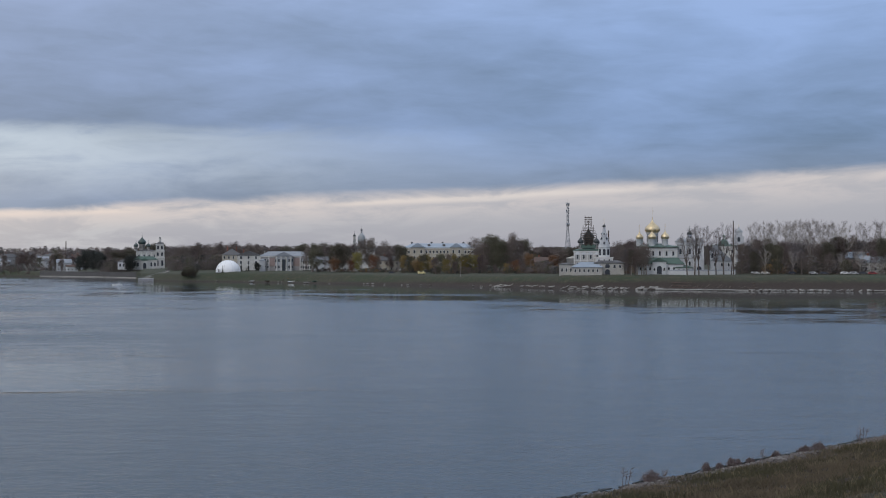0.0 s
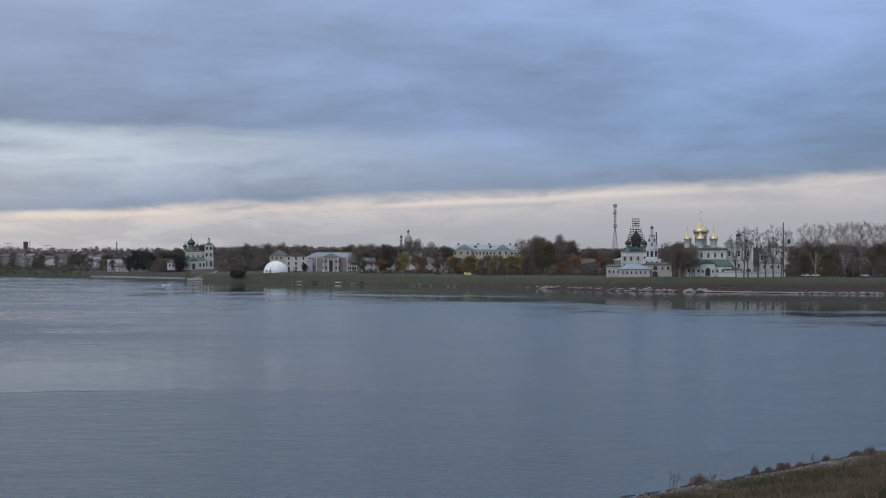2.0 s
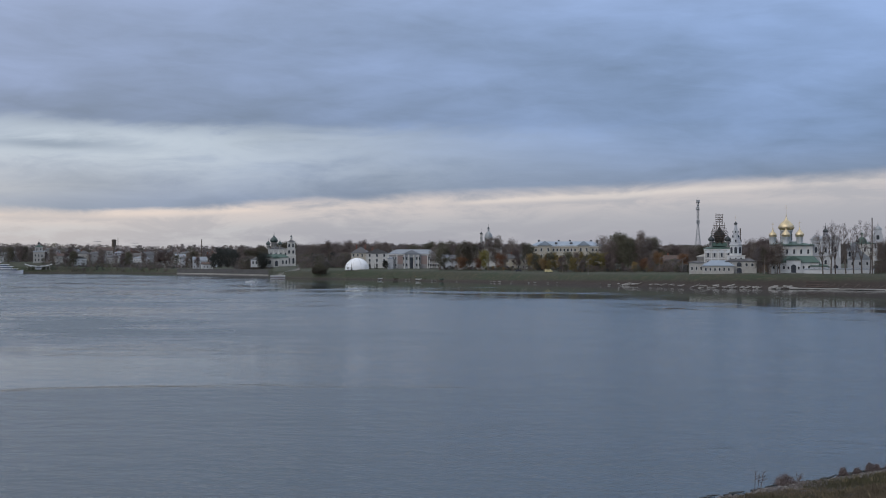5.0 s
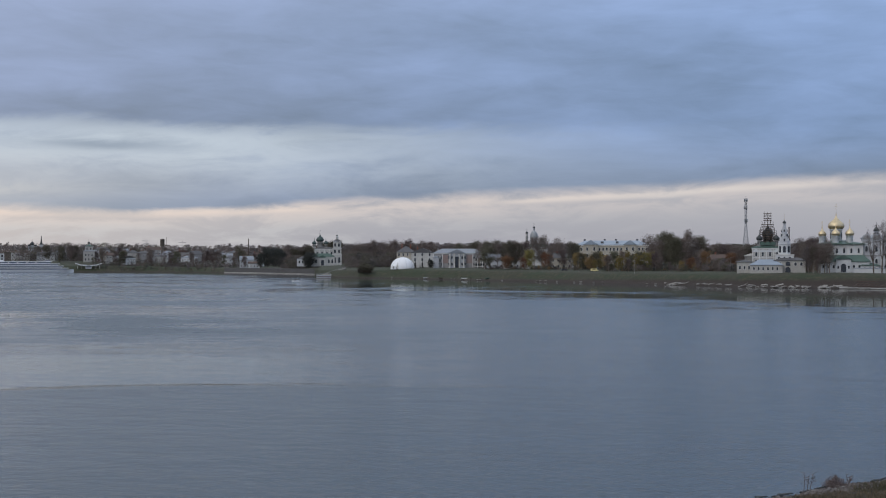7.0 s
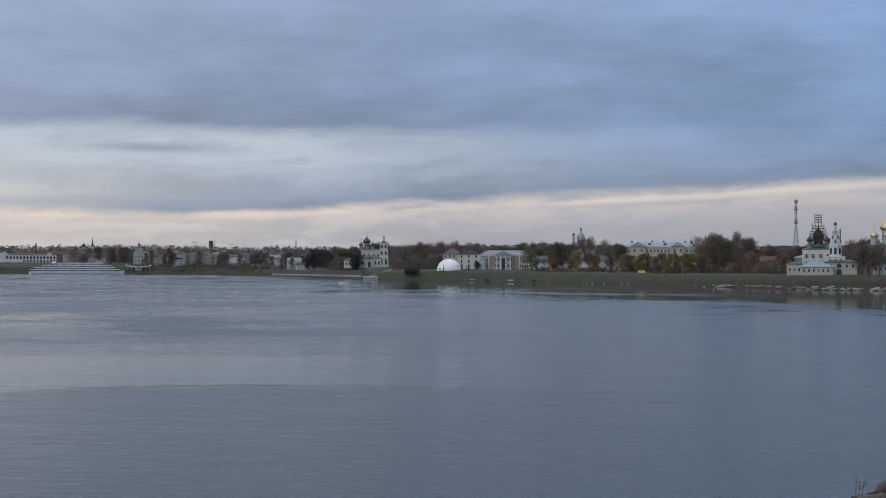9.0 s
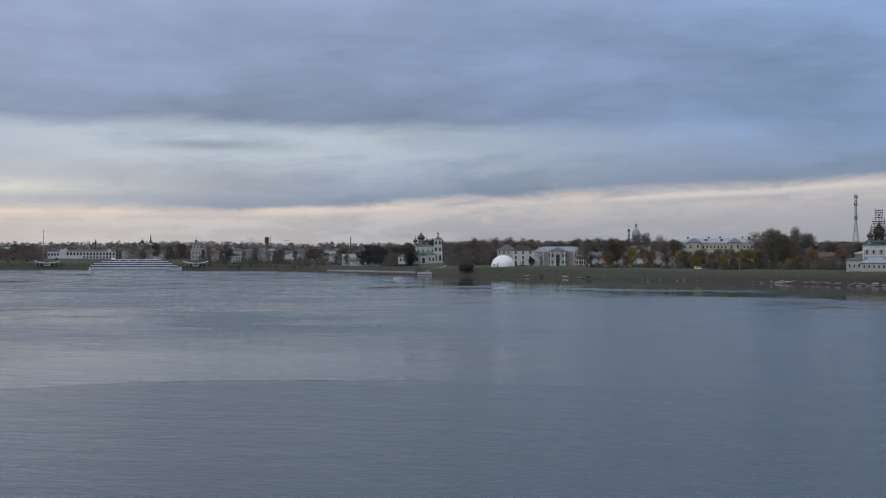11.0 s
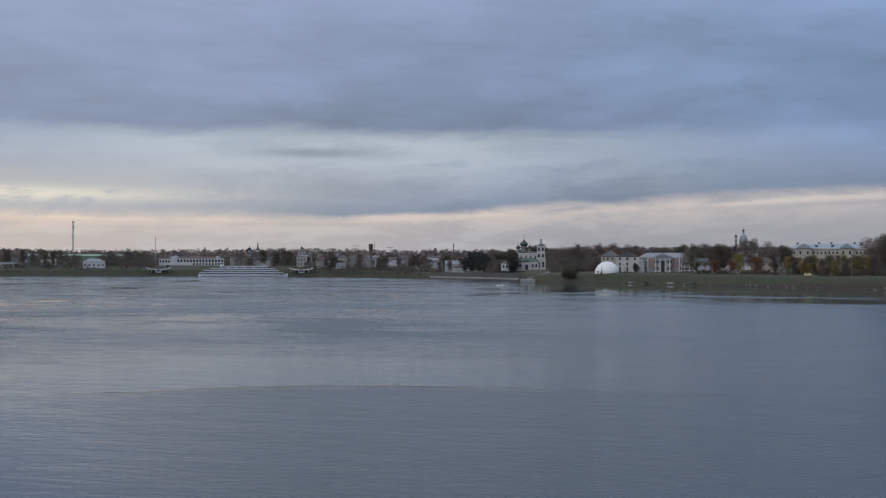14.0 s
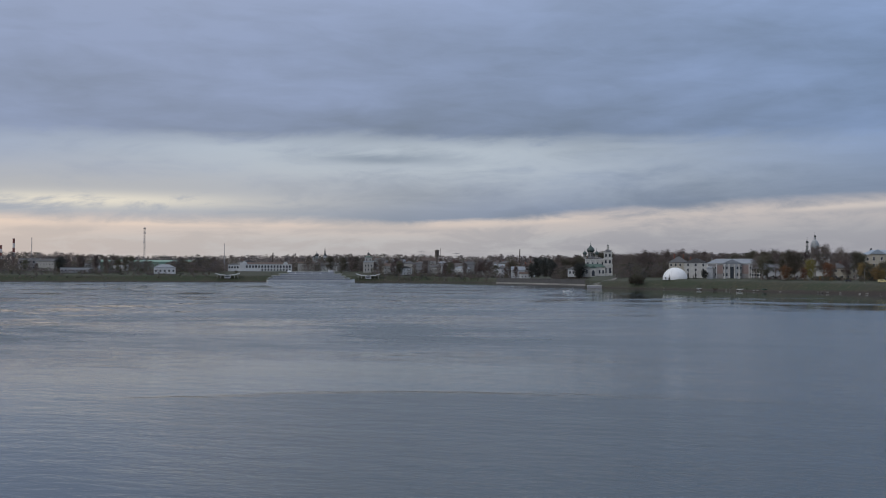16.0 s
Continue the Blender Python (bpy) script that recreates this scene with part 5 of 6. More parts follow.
def small_boat(az, d, turn, length, label, cabin=True, name="motorboat", paint=None):
    loc = spot(az, d)
    loc.z = max(loc.z + 0.1, 0.0) if name == "rowing_boat" else 0.0
    root = thing(name, loc, turn, label, "boat")
    bm = bmesh.new()
    w = length * 0.17
    rings = [[bm.verts.new((x * length, y * w * k, z * length * 0.12)) for y, z in ((-0.7, -0.3), (-1, 0.75 + up), (1, 0.75 + up), (0.7, -0.3))] for x, k, up in ((-0.5, 0.9, 0), (0.1, 1, 0.05), (0.36, 0.6, 0.25), (0.5, 0.05, 0.5))]
    for a, b in zip(rings, rings[1:]):
        for i in range(4):
            j = (i + 1) % 4
            bm.faces.new((a[i], a[j], b[j], b[i]))
    bm.faces.new(rings[0][::-1])
    bm.faces.new(rings[-1])
    part("hull", bm, paint or SHIPWHITE, root)
    if cabin:
        part("cabin", box(-0.08 * length, 0, length * 0.085, length * 0.4, w * 1.3, length * 0.10, taper=0.85), SHIPWHITE, root)
        part("cabin_window", box(-0.08 * length, 0, length * 0.12, length * 0.385, w * 1.32, length * 0.035), SHIPGLASS, root)


def shelter(az, d, width):
    """A pier shelter: two roof wings that rise outward from a low middle, on posts."""
    root = thing("pier_shelter", spot(az, d), -az, "white butterfly-roofed pier shelter on the grass bank", "shelter", "pier shelters")
    for s in (-1, 1):
        bm = bmesh.new()
        rings = [[bm.verts.new((s * x, y, z + q)) for y, q in ((-4, 0), (4, 0), (4, 0.9), (-4, 0.9))] for x, z in ((2.0, 3.4), (width * 0.3, 3.9), (width * 0.5, 6.0))]
        for a, b in zip(rings, rings[1:]):
            for i in range(4):
                j = (i + 1) % 4
                bm.faces.new((a[i], a[j], b[j], b[i]))
        bm.faces.new(rings[0][::-1])
        bm.faces.new(rings[-1])
        part("roof_wing", bm, SHIPWHITE, root)
        for x in (4.0, width * 0.28, width * 0.42):
            for y in (-3.0, 3.0):
                part("post", tube((s * x, y, -0.5), (s * x, y, 3.5 if x < 6 else 4.1), 0.16, 0.16, 6), TRIM, root)
    part("kiosk", box(0, 0, -0.5, 7.0, 6.0, 4.3), GREYWHITE, root)
    part("kiosk_window", box(0, -3.03, 1.2, 5.6, 0.1, 1.4), GLASSANDSHADE, root)


def landing_stage():
    az, d = -14.2, 1003
    loc = spot(az, d)
    loc.z = 0
    root = thing("landing_stage", loc, -az, "low pale floating landing stage below the church", "pontoon")
    part("pontoon", box(0, 0, -0.6, 12.5, 6, 2.6), GREYWHITE, root)
    part("deck_edge", box(0, 0, 2.0, 13.0, 6.4, 0.3), TRIM, root)
    part("stripe", box(0, -3.02, 0.5, 12.4, 0.08, 0.5), BROWNROOF, root)
    for x in (-6, -2, 2, 6):
        part("rail_post", tube((x, -3, 2.3), (x, -3, 3.4), 0.06, 0.06, 4), STEEL, root)
    part("rail", tube((-6, -3, 3.4), (6, -3, 3.4), 0.06, 0.06, 4), STEEL, root)
    ramp = thing("gangway", spot(-13.75, 1022), 13.75, "sloping grey gangway from the bank to the landing", "gangway")
    bm = tube((-9, 0, -4.0), (11, 4, 2.2), 0.9, 0.9, 4)
    part("walkway", bm, CONCRETE, ramp)
    part("rail", tube((-9, -1, -2.4), (11, 3, 3.6), 0.09, 0.09, 4), STEEL, ramp)


# ---------------------------------------------------------------- the far bank, from the monasteries to the port
gilded_cathedral()
tent_church()
old_monastery()
far_churches()
left_church()
white_dome()
mansion()
long_school()
house("hall", "pale cream three-storey hall under a dark mansard roof", -10.2, 1012, 15, 16, 12.8, "hip", 5.4, YELLOW, DARKROOF, 4, 3, -4, 2, win=(1.3, 2.2), category="building")
house("hall", "pale cream hall front with a dark-edged gable", -9.38, 1002, 18.5, 14, 12.4, "gable", 3.6, CREAM, DARKROOF, 3, 3, -4, 1, win=(1.5, 2.4), category="building", ridge_across=True)
house("gabled_house", "dark boarded house with a pale-edged gable", 3.6, 830, 15, 16, 9.2, "gable", 3.8, WOODWALL, ZINC, 3, 2, 12, 0, ridge_across=True)
lattice_mast(6.07, 905, 50.0, 6.4, 1.3, 18, 0.6)
lattice_mast(-35.83, 1900, 68.0, 3.2, 1.9, 14, 0.3, "tall slender grey lattice antenna mast")
stack(8.03, 850, 27.0, 0.42, "slim dark steel boiler chimney behind the church", material=RUST)
stack(13.9, 622, 27.5, 0.24, "tall dark steel chimney pipe beside the bare trees", material=RUST)
stack(-41.65, 2200, 56.0, 1.9, "tall red and white banded factory chimney", True)
stack(-42.2, 2200, 44.0, 1.9, "red and white banded factory chimney", True)
stack(-40.87, 2200, 58.0, 0.5, "thin pale antenna pole above the factory", material=STEEL)
stack(-32.11, 2000, 46.0, 0.42, "thin grey antenna pole behind the town", material=STEEL)
stack(-29.8, 1900, 29.0, 0.9, "slim dark boiler chimney behind the white hotel", material=RUST)
stack(-17.81, 1600, 37.0, 0.6, "thin dark pole above the houses", material=RUST)
river_ship()
landing_stage()
far_woods()

# port hotel
hotel = thing("hotel", spot(-30.3, 1765), 30.3, "long white two-storey port building with arched windows", "building")
part("wall", box(6, 0, -1, 74, 14, 11.5), WHITE, hotel)
part("roof", hip(6, 0, 10.76, 74, 14, 2.4), BROWNROOF, hotel)
part("wing", box(-40, -2, -1, 20, 14, 10.5), WHITE, hotel)
part("roof", hip(-40, -2, 9.76, 20, 14, 1.6), DARKROOF, hotel)
part("stair_tower", box(-29, -3, -4, 8, 14, 17), WHITE, hotel)
for k in range(16):
    window(hotel, -28 + k * 4.5 + 0.8, -7.05, 4.9, 2.7, 4.0, round_top=True)
    if k > 5:
        window(hotel, -28 + k * 4.5 + 0.8, -7.05, 0.6, 2.4, 2.8)
for k in range(5):
    window(hotel, -48 + k * 4.0, -9.05, 4.2, 2.4, 3.4, round_top=True)
part("terrace", box(-28, -9.2, -5, 30, 4, 6), WHITE, hotel)
for k in range(6):
    part("terrace_arch", arch(-40 + k * 5, -11.25, -4.0, 3.0, 4.0, 0.2), GLASSANDSHADE, hotel)
part("gable_wall", arch(-26, -7.4, 9.5, 8.0, 5.0, 0.6), WHITE, hotel)
part("gable_wall", arch(34, -7.4, 9.5, 7.0, 4.6, 0.6), WHITE, hotel)

# white church and the small domed church of the old town
wc = thing("church", spot(-25.19, 1700), 25.19, "tall pale church with a small dark dome", "church")
part("wall", box(0, 0, -1, 15, 13, 15.5), OLDSTONE, wc)
part("upper_wall", box(0, 0, 14.5, 10.5, 9.5, 7.0), OLDSTONE, wc)
part("roof", hip(0, 0, 21.76, 10.5, 9.5, 2.2), GREENROOF, wc)
part("skirt_roof", hip(0, 0, 14.7, 15, 13, 1.8, top=0.6), ZINC, wc)
cupola(wc, 0, 0, 22.8, 1.4, 2.6, 1.9, 2.2, OLDSTONE, DARKDOME, 2.2, slits=False)
for x in (-4.2, 0, 4.2):
    window(wc, x, -6.55, 8.0, 1.5, 3.0)
    window(wc, x, -6.55, 2.0, 1.5, 3.0, round_top=True)
for x in (-2.5, 2.5):
    window(wc, x, -4.8, 16.6, 1.4, 2.8)
sc = thing("church", spot(-27.63, 1900), 27.63, "distant church with dark domes and a thin bell spire", "church")
part("wall", box(0, 0, -1, 16, 12, 20), GREYWHITE, sc)
part("roof", hip(0, 0, 19.26, 16, 12, 2), GREENROOF, sc)
cupola(sc, -2, 0, 20.6, 2.2, 4.0, 3.4, 2.0, GREYWHITE, DARKDOME, 2.6, slits=False)
for x in (-7, 3.5):
    cupola(sc, x, 0, 20, 1.1, 2.8, 1.8, 2.0, GREYWHITE, DARKDOME, 1.6, slits=False)
part("bell_tier", box(11, 0, -1, 5.5, 5.5, 26), GREYWHITE, sc)
part("spire", lathe([(3.0, 25.0), (1.2, 29.0), (0.8, 33.0), (0.2, 38.5)], 11, 0, 8), DARKDOME, sc)
wt = thing("water_tower", spot(-21.85, 1900), 21.85, "brick water tower with a wider dark tank", "water tower")
part("shaft", lathe([(2.5, -1), (2.2, 27)], 0, 0, 12), WOODWALL, wt)
part("tank", lathe([(2.4, 27), (3.4, 28.3), (3.4, 37), (3.7, 37.2), (3.7, 37.8), (0, 39.0)], 0, 0, 12), WOODWALL, wt)
part("pole", tube((6, 0, 0), (6, 0, 41), 0.4, 0.3, 6), RUST, wt)
house("boat_station", "low white waterside hall with a pale hipped roof", -34.89, 1665, 29, 18, 8.2, "hip", 4.4, WHITE, ZINC, 5, 1, 0, 0, win=(2.2, 2.6), category="building")
house("long_house", "long low pinkish building with a flat roof", -38.95, 1690, 40, 10, 7.0, "flat", 0.5, GREYWHITE, DARKROOF, 8, 1, 0, 0, win=(2.0, 2.2), category="building")
house("warehouse", "very long pale green warehouse with a low roof", -35.6, 2010, 190, 26, 15, "gable", 3.0, PALEGREEN, PALEGREEN, 22, 2, 3, 0, win=(2.0, 1.4), category="warehouse")
house("factory_hall", "grey factory hall with a flat roof", -40.5, 1850, 60, 24, 17.5, "flat", 1.0, GREYWALL, ZINC, 10, 2, 0, 0, win=(3.0, 3.0), category="factory")

# houses of the old town above the embankment
town = random.Random(21)
for az, d, w, h in ((-24.2, 1665, 18, 11), (-23.4, 1645, 16, 9), (-22.6, 1685, 22, 13), (-21.3, 1645, 18, 10), (-20.6, 1675, 20, 11), (-19.6, 1605, 16, 9), (-18.5, 1565, 15, 12), (-17.9, 1505, 17, 10),
                    (-17.4, 1585, 16, 14), (-19.1, 1705, 22, 15), (-23.0, 1850, 24, 15), (-20.0, 1840, 20, 15), (-26.4, 1800, 20, 12), (-27.1, 1780, 24, 9), (-28.2, 1820, 26, 12), (-16.9, 1690, 14, 15),
                    (-40.2, 1750, 26, 13), (-38.2, 1830, 22, 11), (-36.9, 1760, 18, 9), (-33.4, 1850, 22, 10), (-31.0, 1900, 30, 14), (-16.0, 1720, 16, 15),
                    (-24.6, 1760, 20, 17), (-23.7, 1790, 18, 16), (-22.3, 1770, 22, 18), (-21.6, 1760, 16, 17), (-20.9, 1780, 20, 18), (-20.3, 1740, 14, 16), (-19.5, 1760, 18, 19), (-18.8, 1640, 14, 15),
                    (-18.5, 1700, 18, 18), (-18.0, 1660, 14, 17), (-17.7, 1720, 16, 18), (-17.2, 1660, 12, 17), (-23.2, 1690, 14, 13), (-21.9, 1670, 15, 12)):
    white = town.random() < 0.7
    house("town_house", "white-walled town house with a metal roof" if white else "weathered grey town house with a dark roof", az, d, w, 11, h,
          town.choice(("gable", "hip", "gable")), town.uniform(2.5, 4.5), town.choice((GREYWHITE, OLDSTONE, WHITE)) if white else town.choice((GREYWALL, CREAM, WOODWALL)), town.choice((ZINC, DARKROOF, DARKROOF, BROWNROOF)),
          max(3, int(w / 4)), 2, town.uniform(-25, 25), 1, "old town houses", ridge_across=town.random() < 0.4)
# sheds and houses behind the trees by the monasteries
for az, d, w, h, wall, cover, text in ((19.2, 760, 40, 12, WOODWALL, BROWNROOF, "long dark hall with a brown roof"), (17.6, 740, 16, 10, WHITE, BROWNROOF, "white house with a brown roof among trees"),
                                       (20.2, 668, 14, 6, CREAM, ZINC, "low cream house with a metal roof"), (19.4, 690, 12, 8, GREYWALL, BLUEROOF, "grey house with a light metal roof"),
                                       (15.3, 720, 14, 7, WHITE, DARKROOF, "small white house behind the trees"), (16.4, 700, 13, 6, GREYWHITE, DARKROOF, "low pale house behind the trees"),
                                       (4.9, 760, 12, 6, GREYWALL, BROWNROOF, "small grey house with a brown roof"), (-4.8, 905, 22, 8, CREAM, BROWNROOF, "long cream house behind the trees"),
                                       (-2.6, 880, 16, 8, YELLOW, DARKROOF, "yellow house half hidden by trees"), (-5.9, 930, 14, 8, GREYWHITE, ZINC, "pale house half hidden by trees")):
    house("house", text, az, d, w, 10, h, "gable", 3.2, wall, cover, max(3, int(w / 4)), 1 if h < 7 else 2, town.uniform(-15, 15), 1, "houses behind the trees")

# embankment wall with its coping, from the bend to the landing
wall = tagged(new("embankment_wall"), "grey concrete river embankment wall with a paved top", "embankment", kind="structure")
stations = [-18.95 + 0.25 * i for i in range(19)]
for a, b in zip(stations, stations[1:]):
    bm = bmesh.new()
    pts = []
    for az in (a, b):
        r = between(SHORE, az) if az < -14.56 else 1240
        dx, dy = math.sin(radians(az)), math.cos(radians(az))
        pts.append([bm.verts.new((dx * (r + o), dy * (r + o), z)) for o, z in ((-2.6, -1), (-1.2, 5.7), (6, 5.7), (6, -1))])
    for i in range(4):
        j = (i + 1) % 4
        bm.faces.new((pts[0][i], pts[0][j], pts[1][j], pts[1][i]))
    bm.faces.new(pts[0][::-1])
    bm.faces.new(pts[1])
    part("wall_section", bm, WALLSTONE, wall)
    bm = bmesh.new()
    p, q = [spot(az, (between(SHORE, az) if az < -14.56 else 1240) - 0.6) for az in (a, b)]
    p.z = q.z = 5.9
    tube(p, q, 0.3, 0.3, 4, bm)
    part("coping", bm, WALLSTONE, wall)
    bm = bmesh.new()
    p, q = [spot(az, (between(SHORE, az) if az < -14.56 else 1240) - 2.9) for az in (a, b)]
    p.z = q.z = 0.2
    tube(p, q, 0.7, 0.7, 4, bm)
    part("footing", bm, CONCRETE, wall)
house("kiosk", "small white kiosk on the embankment", -17.55, 1452, 12.6, 7, 5.8, "gable", 2.2, WHITE, BROWNROOF, 3, 1, 10, 0)

# trees, row by row
belt(("misty", "sparse", "olive", "brown", "misty"), 14.2, 21.8, 58, 120, 42, 14, 21)
for az, h in ((14.95, 28), (15.5, 27), (16.2, 29), (16.55, 28), (17.0, 29), (17.45, 28), (17.85, 29), (18.35, 28), (18.8, 27), (19.9, 27), (20.7, 28)):
    plant("bare", az, between(SHORE, az) + trees.uniform(78, 105), h)
belt(("sparse", "olive", "bare"), 14.0, 21.5, 42, 56, 14, 9, 15)
for az, h in ((11.75, 22), (12.1, 27), (12.3, 24), (12.76, 25), (13.1, 22), (13.45, 27), (13.8, 24)):
    plant("bare_dark", az, 627, h)
belt(("sparse", "birch", "misty", "sparse"), 8.85, 9.85, 636, 650, 9, 14, 19)
belt(("brown", "sparse"), 8.3, 9.7, 700, 760, 7, 17, 21)
belt(("brown", "olive", "sparse"), 3.9, 6.5, 85, 190, 18, 11, 17)
belt(("brown", "sparse", "olive"), 1.5, 4.0, 80, 150, 14, 17, 26)
belt(("orange", "yellow", "brown", "olive", "sparse"), -1.9, 5.6, 44, 80, 19, 5, 13.5)
belt(("orange", "yellow", "brown", "olive"), -2.0, 1.8, 64, 100, 13, 10, 14)
for kind, az, d, h in (("birch", -6.38, 890, 19), ("olive", -6.15, 884, 18), ("sparse", -5.74, 905, 21), ("birch", -5.45, 880, 17), ("olive", -5.12, 872, 21), ("brown", -4.9, 885, 22), ("orange", -5.3, 862, 10),
                       ("birch", -4.62, 870, 20), ("yellow", -4.19, 856, 15), ("orange", -4.42, 860, 9), ("sparse", -3.95, 900, 25), ("brown", -3.6, 905, 25), ("orange", -3.43, 846, 12), ("brown", -3.2, 860, 13),
                       ("sparse", -2.85, 885, 24), ("brown", -2.6, 870, 15), ("birch", -2.2, 850, 21), ("olive", -2.0, 856, 20), ("sparse", -6.6, 930, 18), ("brown", -5.9, 945, 19), ("brown", -4.4, 925, 21), ("sparse", -3.0, 915, 20)):
    plant(kind, az, d, h)
belt(("brown", "sparse"), -13.0, -9.0, 1060, 1160, 24, 19, 25)
belt(("brown", "sparse", "olive"), -9.0, -5.5, 1010, 1100, 14, 17, 23)
for az, h in ((-10.64, 6.5), (-9.75, 8.5), (-9.41, 9.0), (-9.52, 5.5)):
    plant("fir", az, 950, h)
plant("fir", 3.95, 800, 17)
plant("dark", -9.0, 948, 6.5)
for az, d, h in ((-16.9, 1425, 24), (-16.55, 1405, 24), (-16.25, 1392, 21), (-17.2, 1440, 17), (-14.87, 1270, 17), (-15.0, 1274, 15)):
    plant("dark", az, d, h)
for kind, az, d, h in (("brown", -19.75, 1600, 23), ("brown", -19.5, 1590, 25), ("brown", -19.25, 1585, 23), ("brown", -18.3, 1540, 23), ("olive", -18.1, 1535, 22), ("brown", -20.5, 1600, 20), ("olive", -21.2, 1605, 21), ("brown", -21.45, 1610, 20),
                       ("brown", -22.4, 1640, 22), ("sparse", -23.6, 1640, 23), ("brown", -24.6, 1640, 24), ("brown", -26.0, 1690, 25), ("olive", -26.4, 1700, 22), ("brown", -38.0, 1745, 22), ("brown", -37.6, 1740, 21), ("dark", -39.6, 1735, 19),
                       ("brown", -37.2, 1880, 24), ("olive", -36.4, 1900, 23), ("brown", -34.2, 1880, 22), ("brown", -33.0, 1760, 22), ("brown", -32.6, 1755, 21), ("dark", -33.3, 1740, 18)):
    plant(kind, az, d, h)
belt(("olive", "brown"), -16.2, -13.4, 1400, 1460, 16, 22, 28)
belt(("brown", "olive", "sparse"), -15.9, -15.1, 1360, 1385, 5, 19, 24)
belt(("brown", "sparse", "olive", "brown"), -25.0, -17.4, 40, 160, 22, 11, 20)
belt(("brown", "sparse", "olive"), -28.4, -22.0, 150, 260, 12, 17, 25)
belt(("brown", "olive", "sparse"), -34.6, -32.2, 100, 170, 8, 15, 21)
belt(("brown", "brown", "olive", "sparse"), -43.5, -35.4, 80, 240, 16, 13, 22)
belt(("bush", "olive"), -43.5, -20.0, 14, 70, 16, 3.0, 7.0)
for az, o, h in ((-12.45, 10, 4), (-12.3, 9, 6), (-12.15, 10, 7), (-12.0, 9, 5.5)):
    plant("bush", az, between(SHORE, az) + o, h)
undergrowth((
    (-43.6, -32.8, 8, 50, 0.8, 3.0, 210), (-25.0, -19.0, 5, 42, 1.0, 4.5, 230), (-11.8, -6.5, 3, 10, 0.3, 0.7, 24),
    (14.0, 21.8, 46, 100, 2.5, 8, 260), (8.6, 9.6, 60, 110, 2, 5, 26), (3.8, 6.4, 60, 160, 2.5, 8, 150), (-2.0, 5.6, 52, 110, 1.5, 5, 170),
    (-6.4, -1.8, 62, 125, 1.0, 3.2, 90), (-9.2, -5.6, 1000, 1100, 4, 12, 160), (-13.0, -9.0, 1050, 1160, 5, 14, 250), (-16.2, -13.2, 1330, 1420, 5, 16, 150),
    (-25.0, -17.3, 40, 110, 3, 8, 270), (-29.0, -21.0, 200, 330, 6, 15, 300), (-34.8, -32.2, 60, 200, 5, 13, 130), (-43.6, -35.0, 45, 130, 3, 7, 300), (-43.6, -16.0, 299, 480, 7, 16, 420), (-25.0, -19.2, 200, 320, 12, 19, 130), (-19.2, -17.4, 330, 430, 11, 16, 40), (-28.4, -22.0, 150, 260, 14, 22, 110), (-34.6, -32.2, 100, 170, 12, 19, 50), (-43.5, -35.4, 160, 320, 10, 17, 190),
))

# street furniture and vehicles
for az, d, h in ((-1.8, 776, 9), (0.86, 722, 9.5), (4.28, 700, 8.5), (5.35, 690, 8.0), (-4.0, 822, 8.5)):
    street_pole(az, d, h)
vehicle(-1.05, 772, 8, VANPAINT, "pale yellow minibus on the embankment road", 2.0, 4.8, "van")
for k, az in enumerate((14.9, 15.35, 16.6, 17.5, 18.0, 18.9, 19.3, 19.7, 20.1)):
    vehicle(az, 640, 10 * (k % 3) - 8, CARS[(0, 0, 2, 1, 2, 0, 1, 2, 3)[k]], ("white", "white", "dark", "silver", "dark", "white", "silver", "dark", "red")[k] + " car parked on the embankment grass")
vehicle(-2.5, 800, 5, CARS[2], "dark car parked beside the embankment trees")
for az in (-31.95, -25.2):
    shelter(az, between(SHORE, az) + 12, 33)
small_boat(-15.5, 770, 195, 6.2, "small white motorboat on open water")
for az, o, turn, paint, text in ((-8.45, 3.0, 15, RUST, "old brown rowing boat drawn up on the shore"), (-7.35, 3.2, -20, SHIPWHITE, "white rowing boat drawn up on the shore"), (-6.2, 5.0, 40, GREENROOF, "green rowing boat drawn up on the grass"),
                                (-9.2, 2.5, 5, SHIPWHITE, "white rowing boat drawn up on the shore")):
    small_boat(az, between(SHORE, az) + o, -az + turn, 5.0, text, False, "rowing_boat", paint)


def power_pylon(az, d, height):
    root = thing("power_pylon", spot(az, d), -az, "distant grey steel power line pylon on the skyline", "pylon", "power line pylons")
    for sx, sy in ((-1, -1), (1, -1), (1, 1), (-1, 1)):
        part("leg", tube((sx * 2.4, sy * 2.4, -0.5), (sx * 0.3, sy * 0.3, height), 0.2, 0.12, 4), STEEL, root)
    for z, w in ((height * 0.80, 9.0), (height * 0.92, 12.0)):
        part("crossarm", box(0, 0, z, w, 0.5, 0.5), STEEL, root)


power_pylon(-22.6, 1960, 37)
power_pylon(-20.92, 1960, 36)


# ---------------------------------------------------------------- the near bank: stones, dry grass, shrubs
def near_spot(u, s):
    """A place on the near bank: u along the waterline, s inland of it."""
    x, y = 6.6 + 0.748 * u + 0.664 * s, 61.0 + 0.664 * u - 0.748 * s
    return Vector((x, y, near_height(s) + 0.16 * noise.noise((x * 0.5, y * 0.5, 0)) + 0.07 * noise.noise((x * 1.7, y * 1.7, 4))))


def rock_mesh(seed):
    rng = random.Random(seed)
    bm = bmesh.new()
    bmesh.ops.create_icosphere(bm, subdivisions=1, radius=1.0)
    for v in bm.verts:
        v.co *= rng.uniform(0.72, 1.15)
        v.co.z *= 0.6
    me = bpy.data.meshes.new("stone")
    bm.to_mesh(me)
    bm.free()
    me.materials.append(ROCK)
    return me


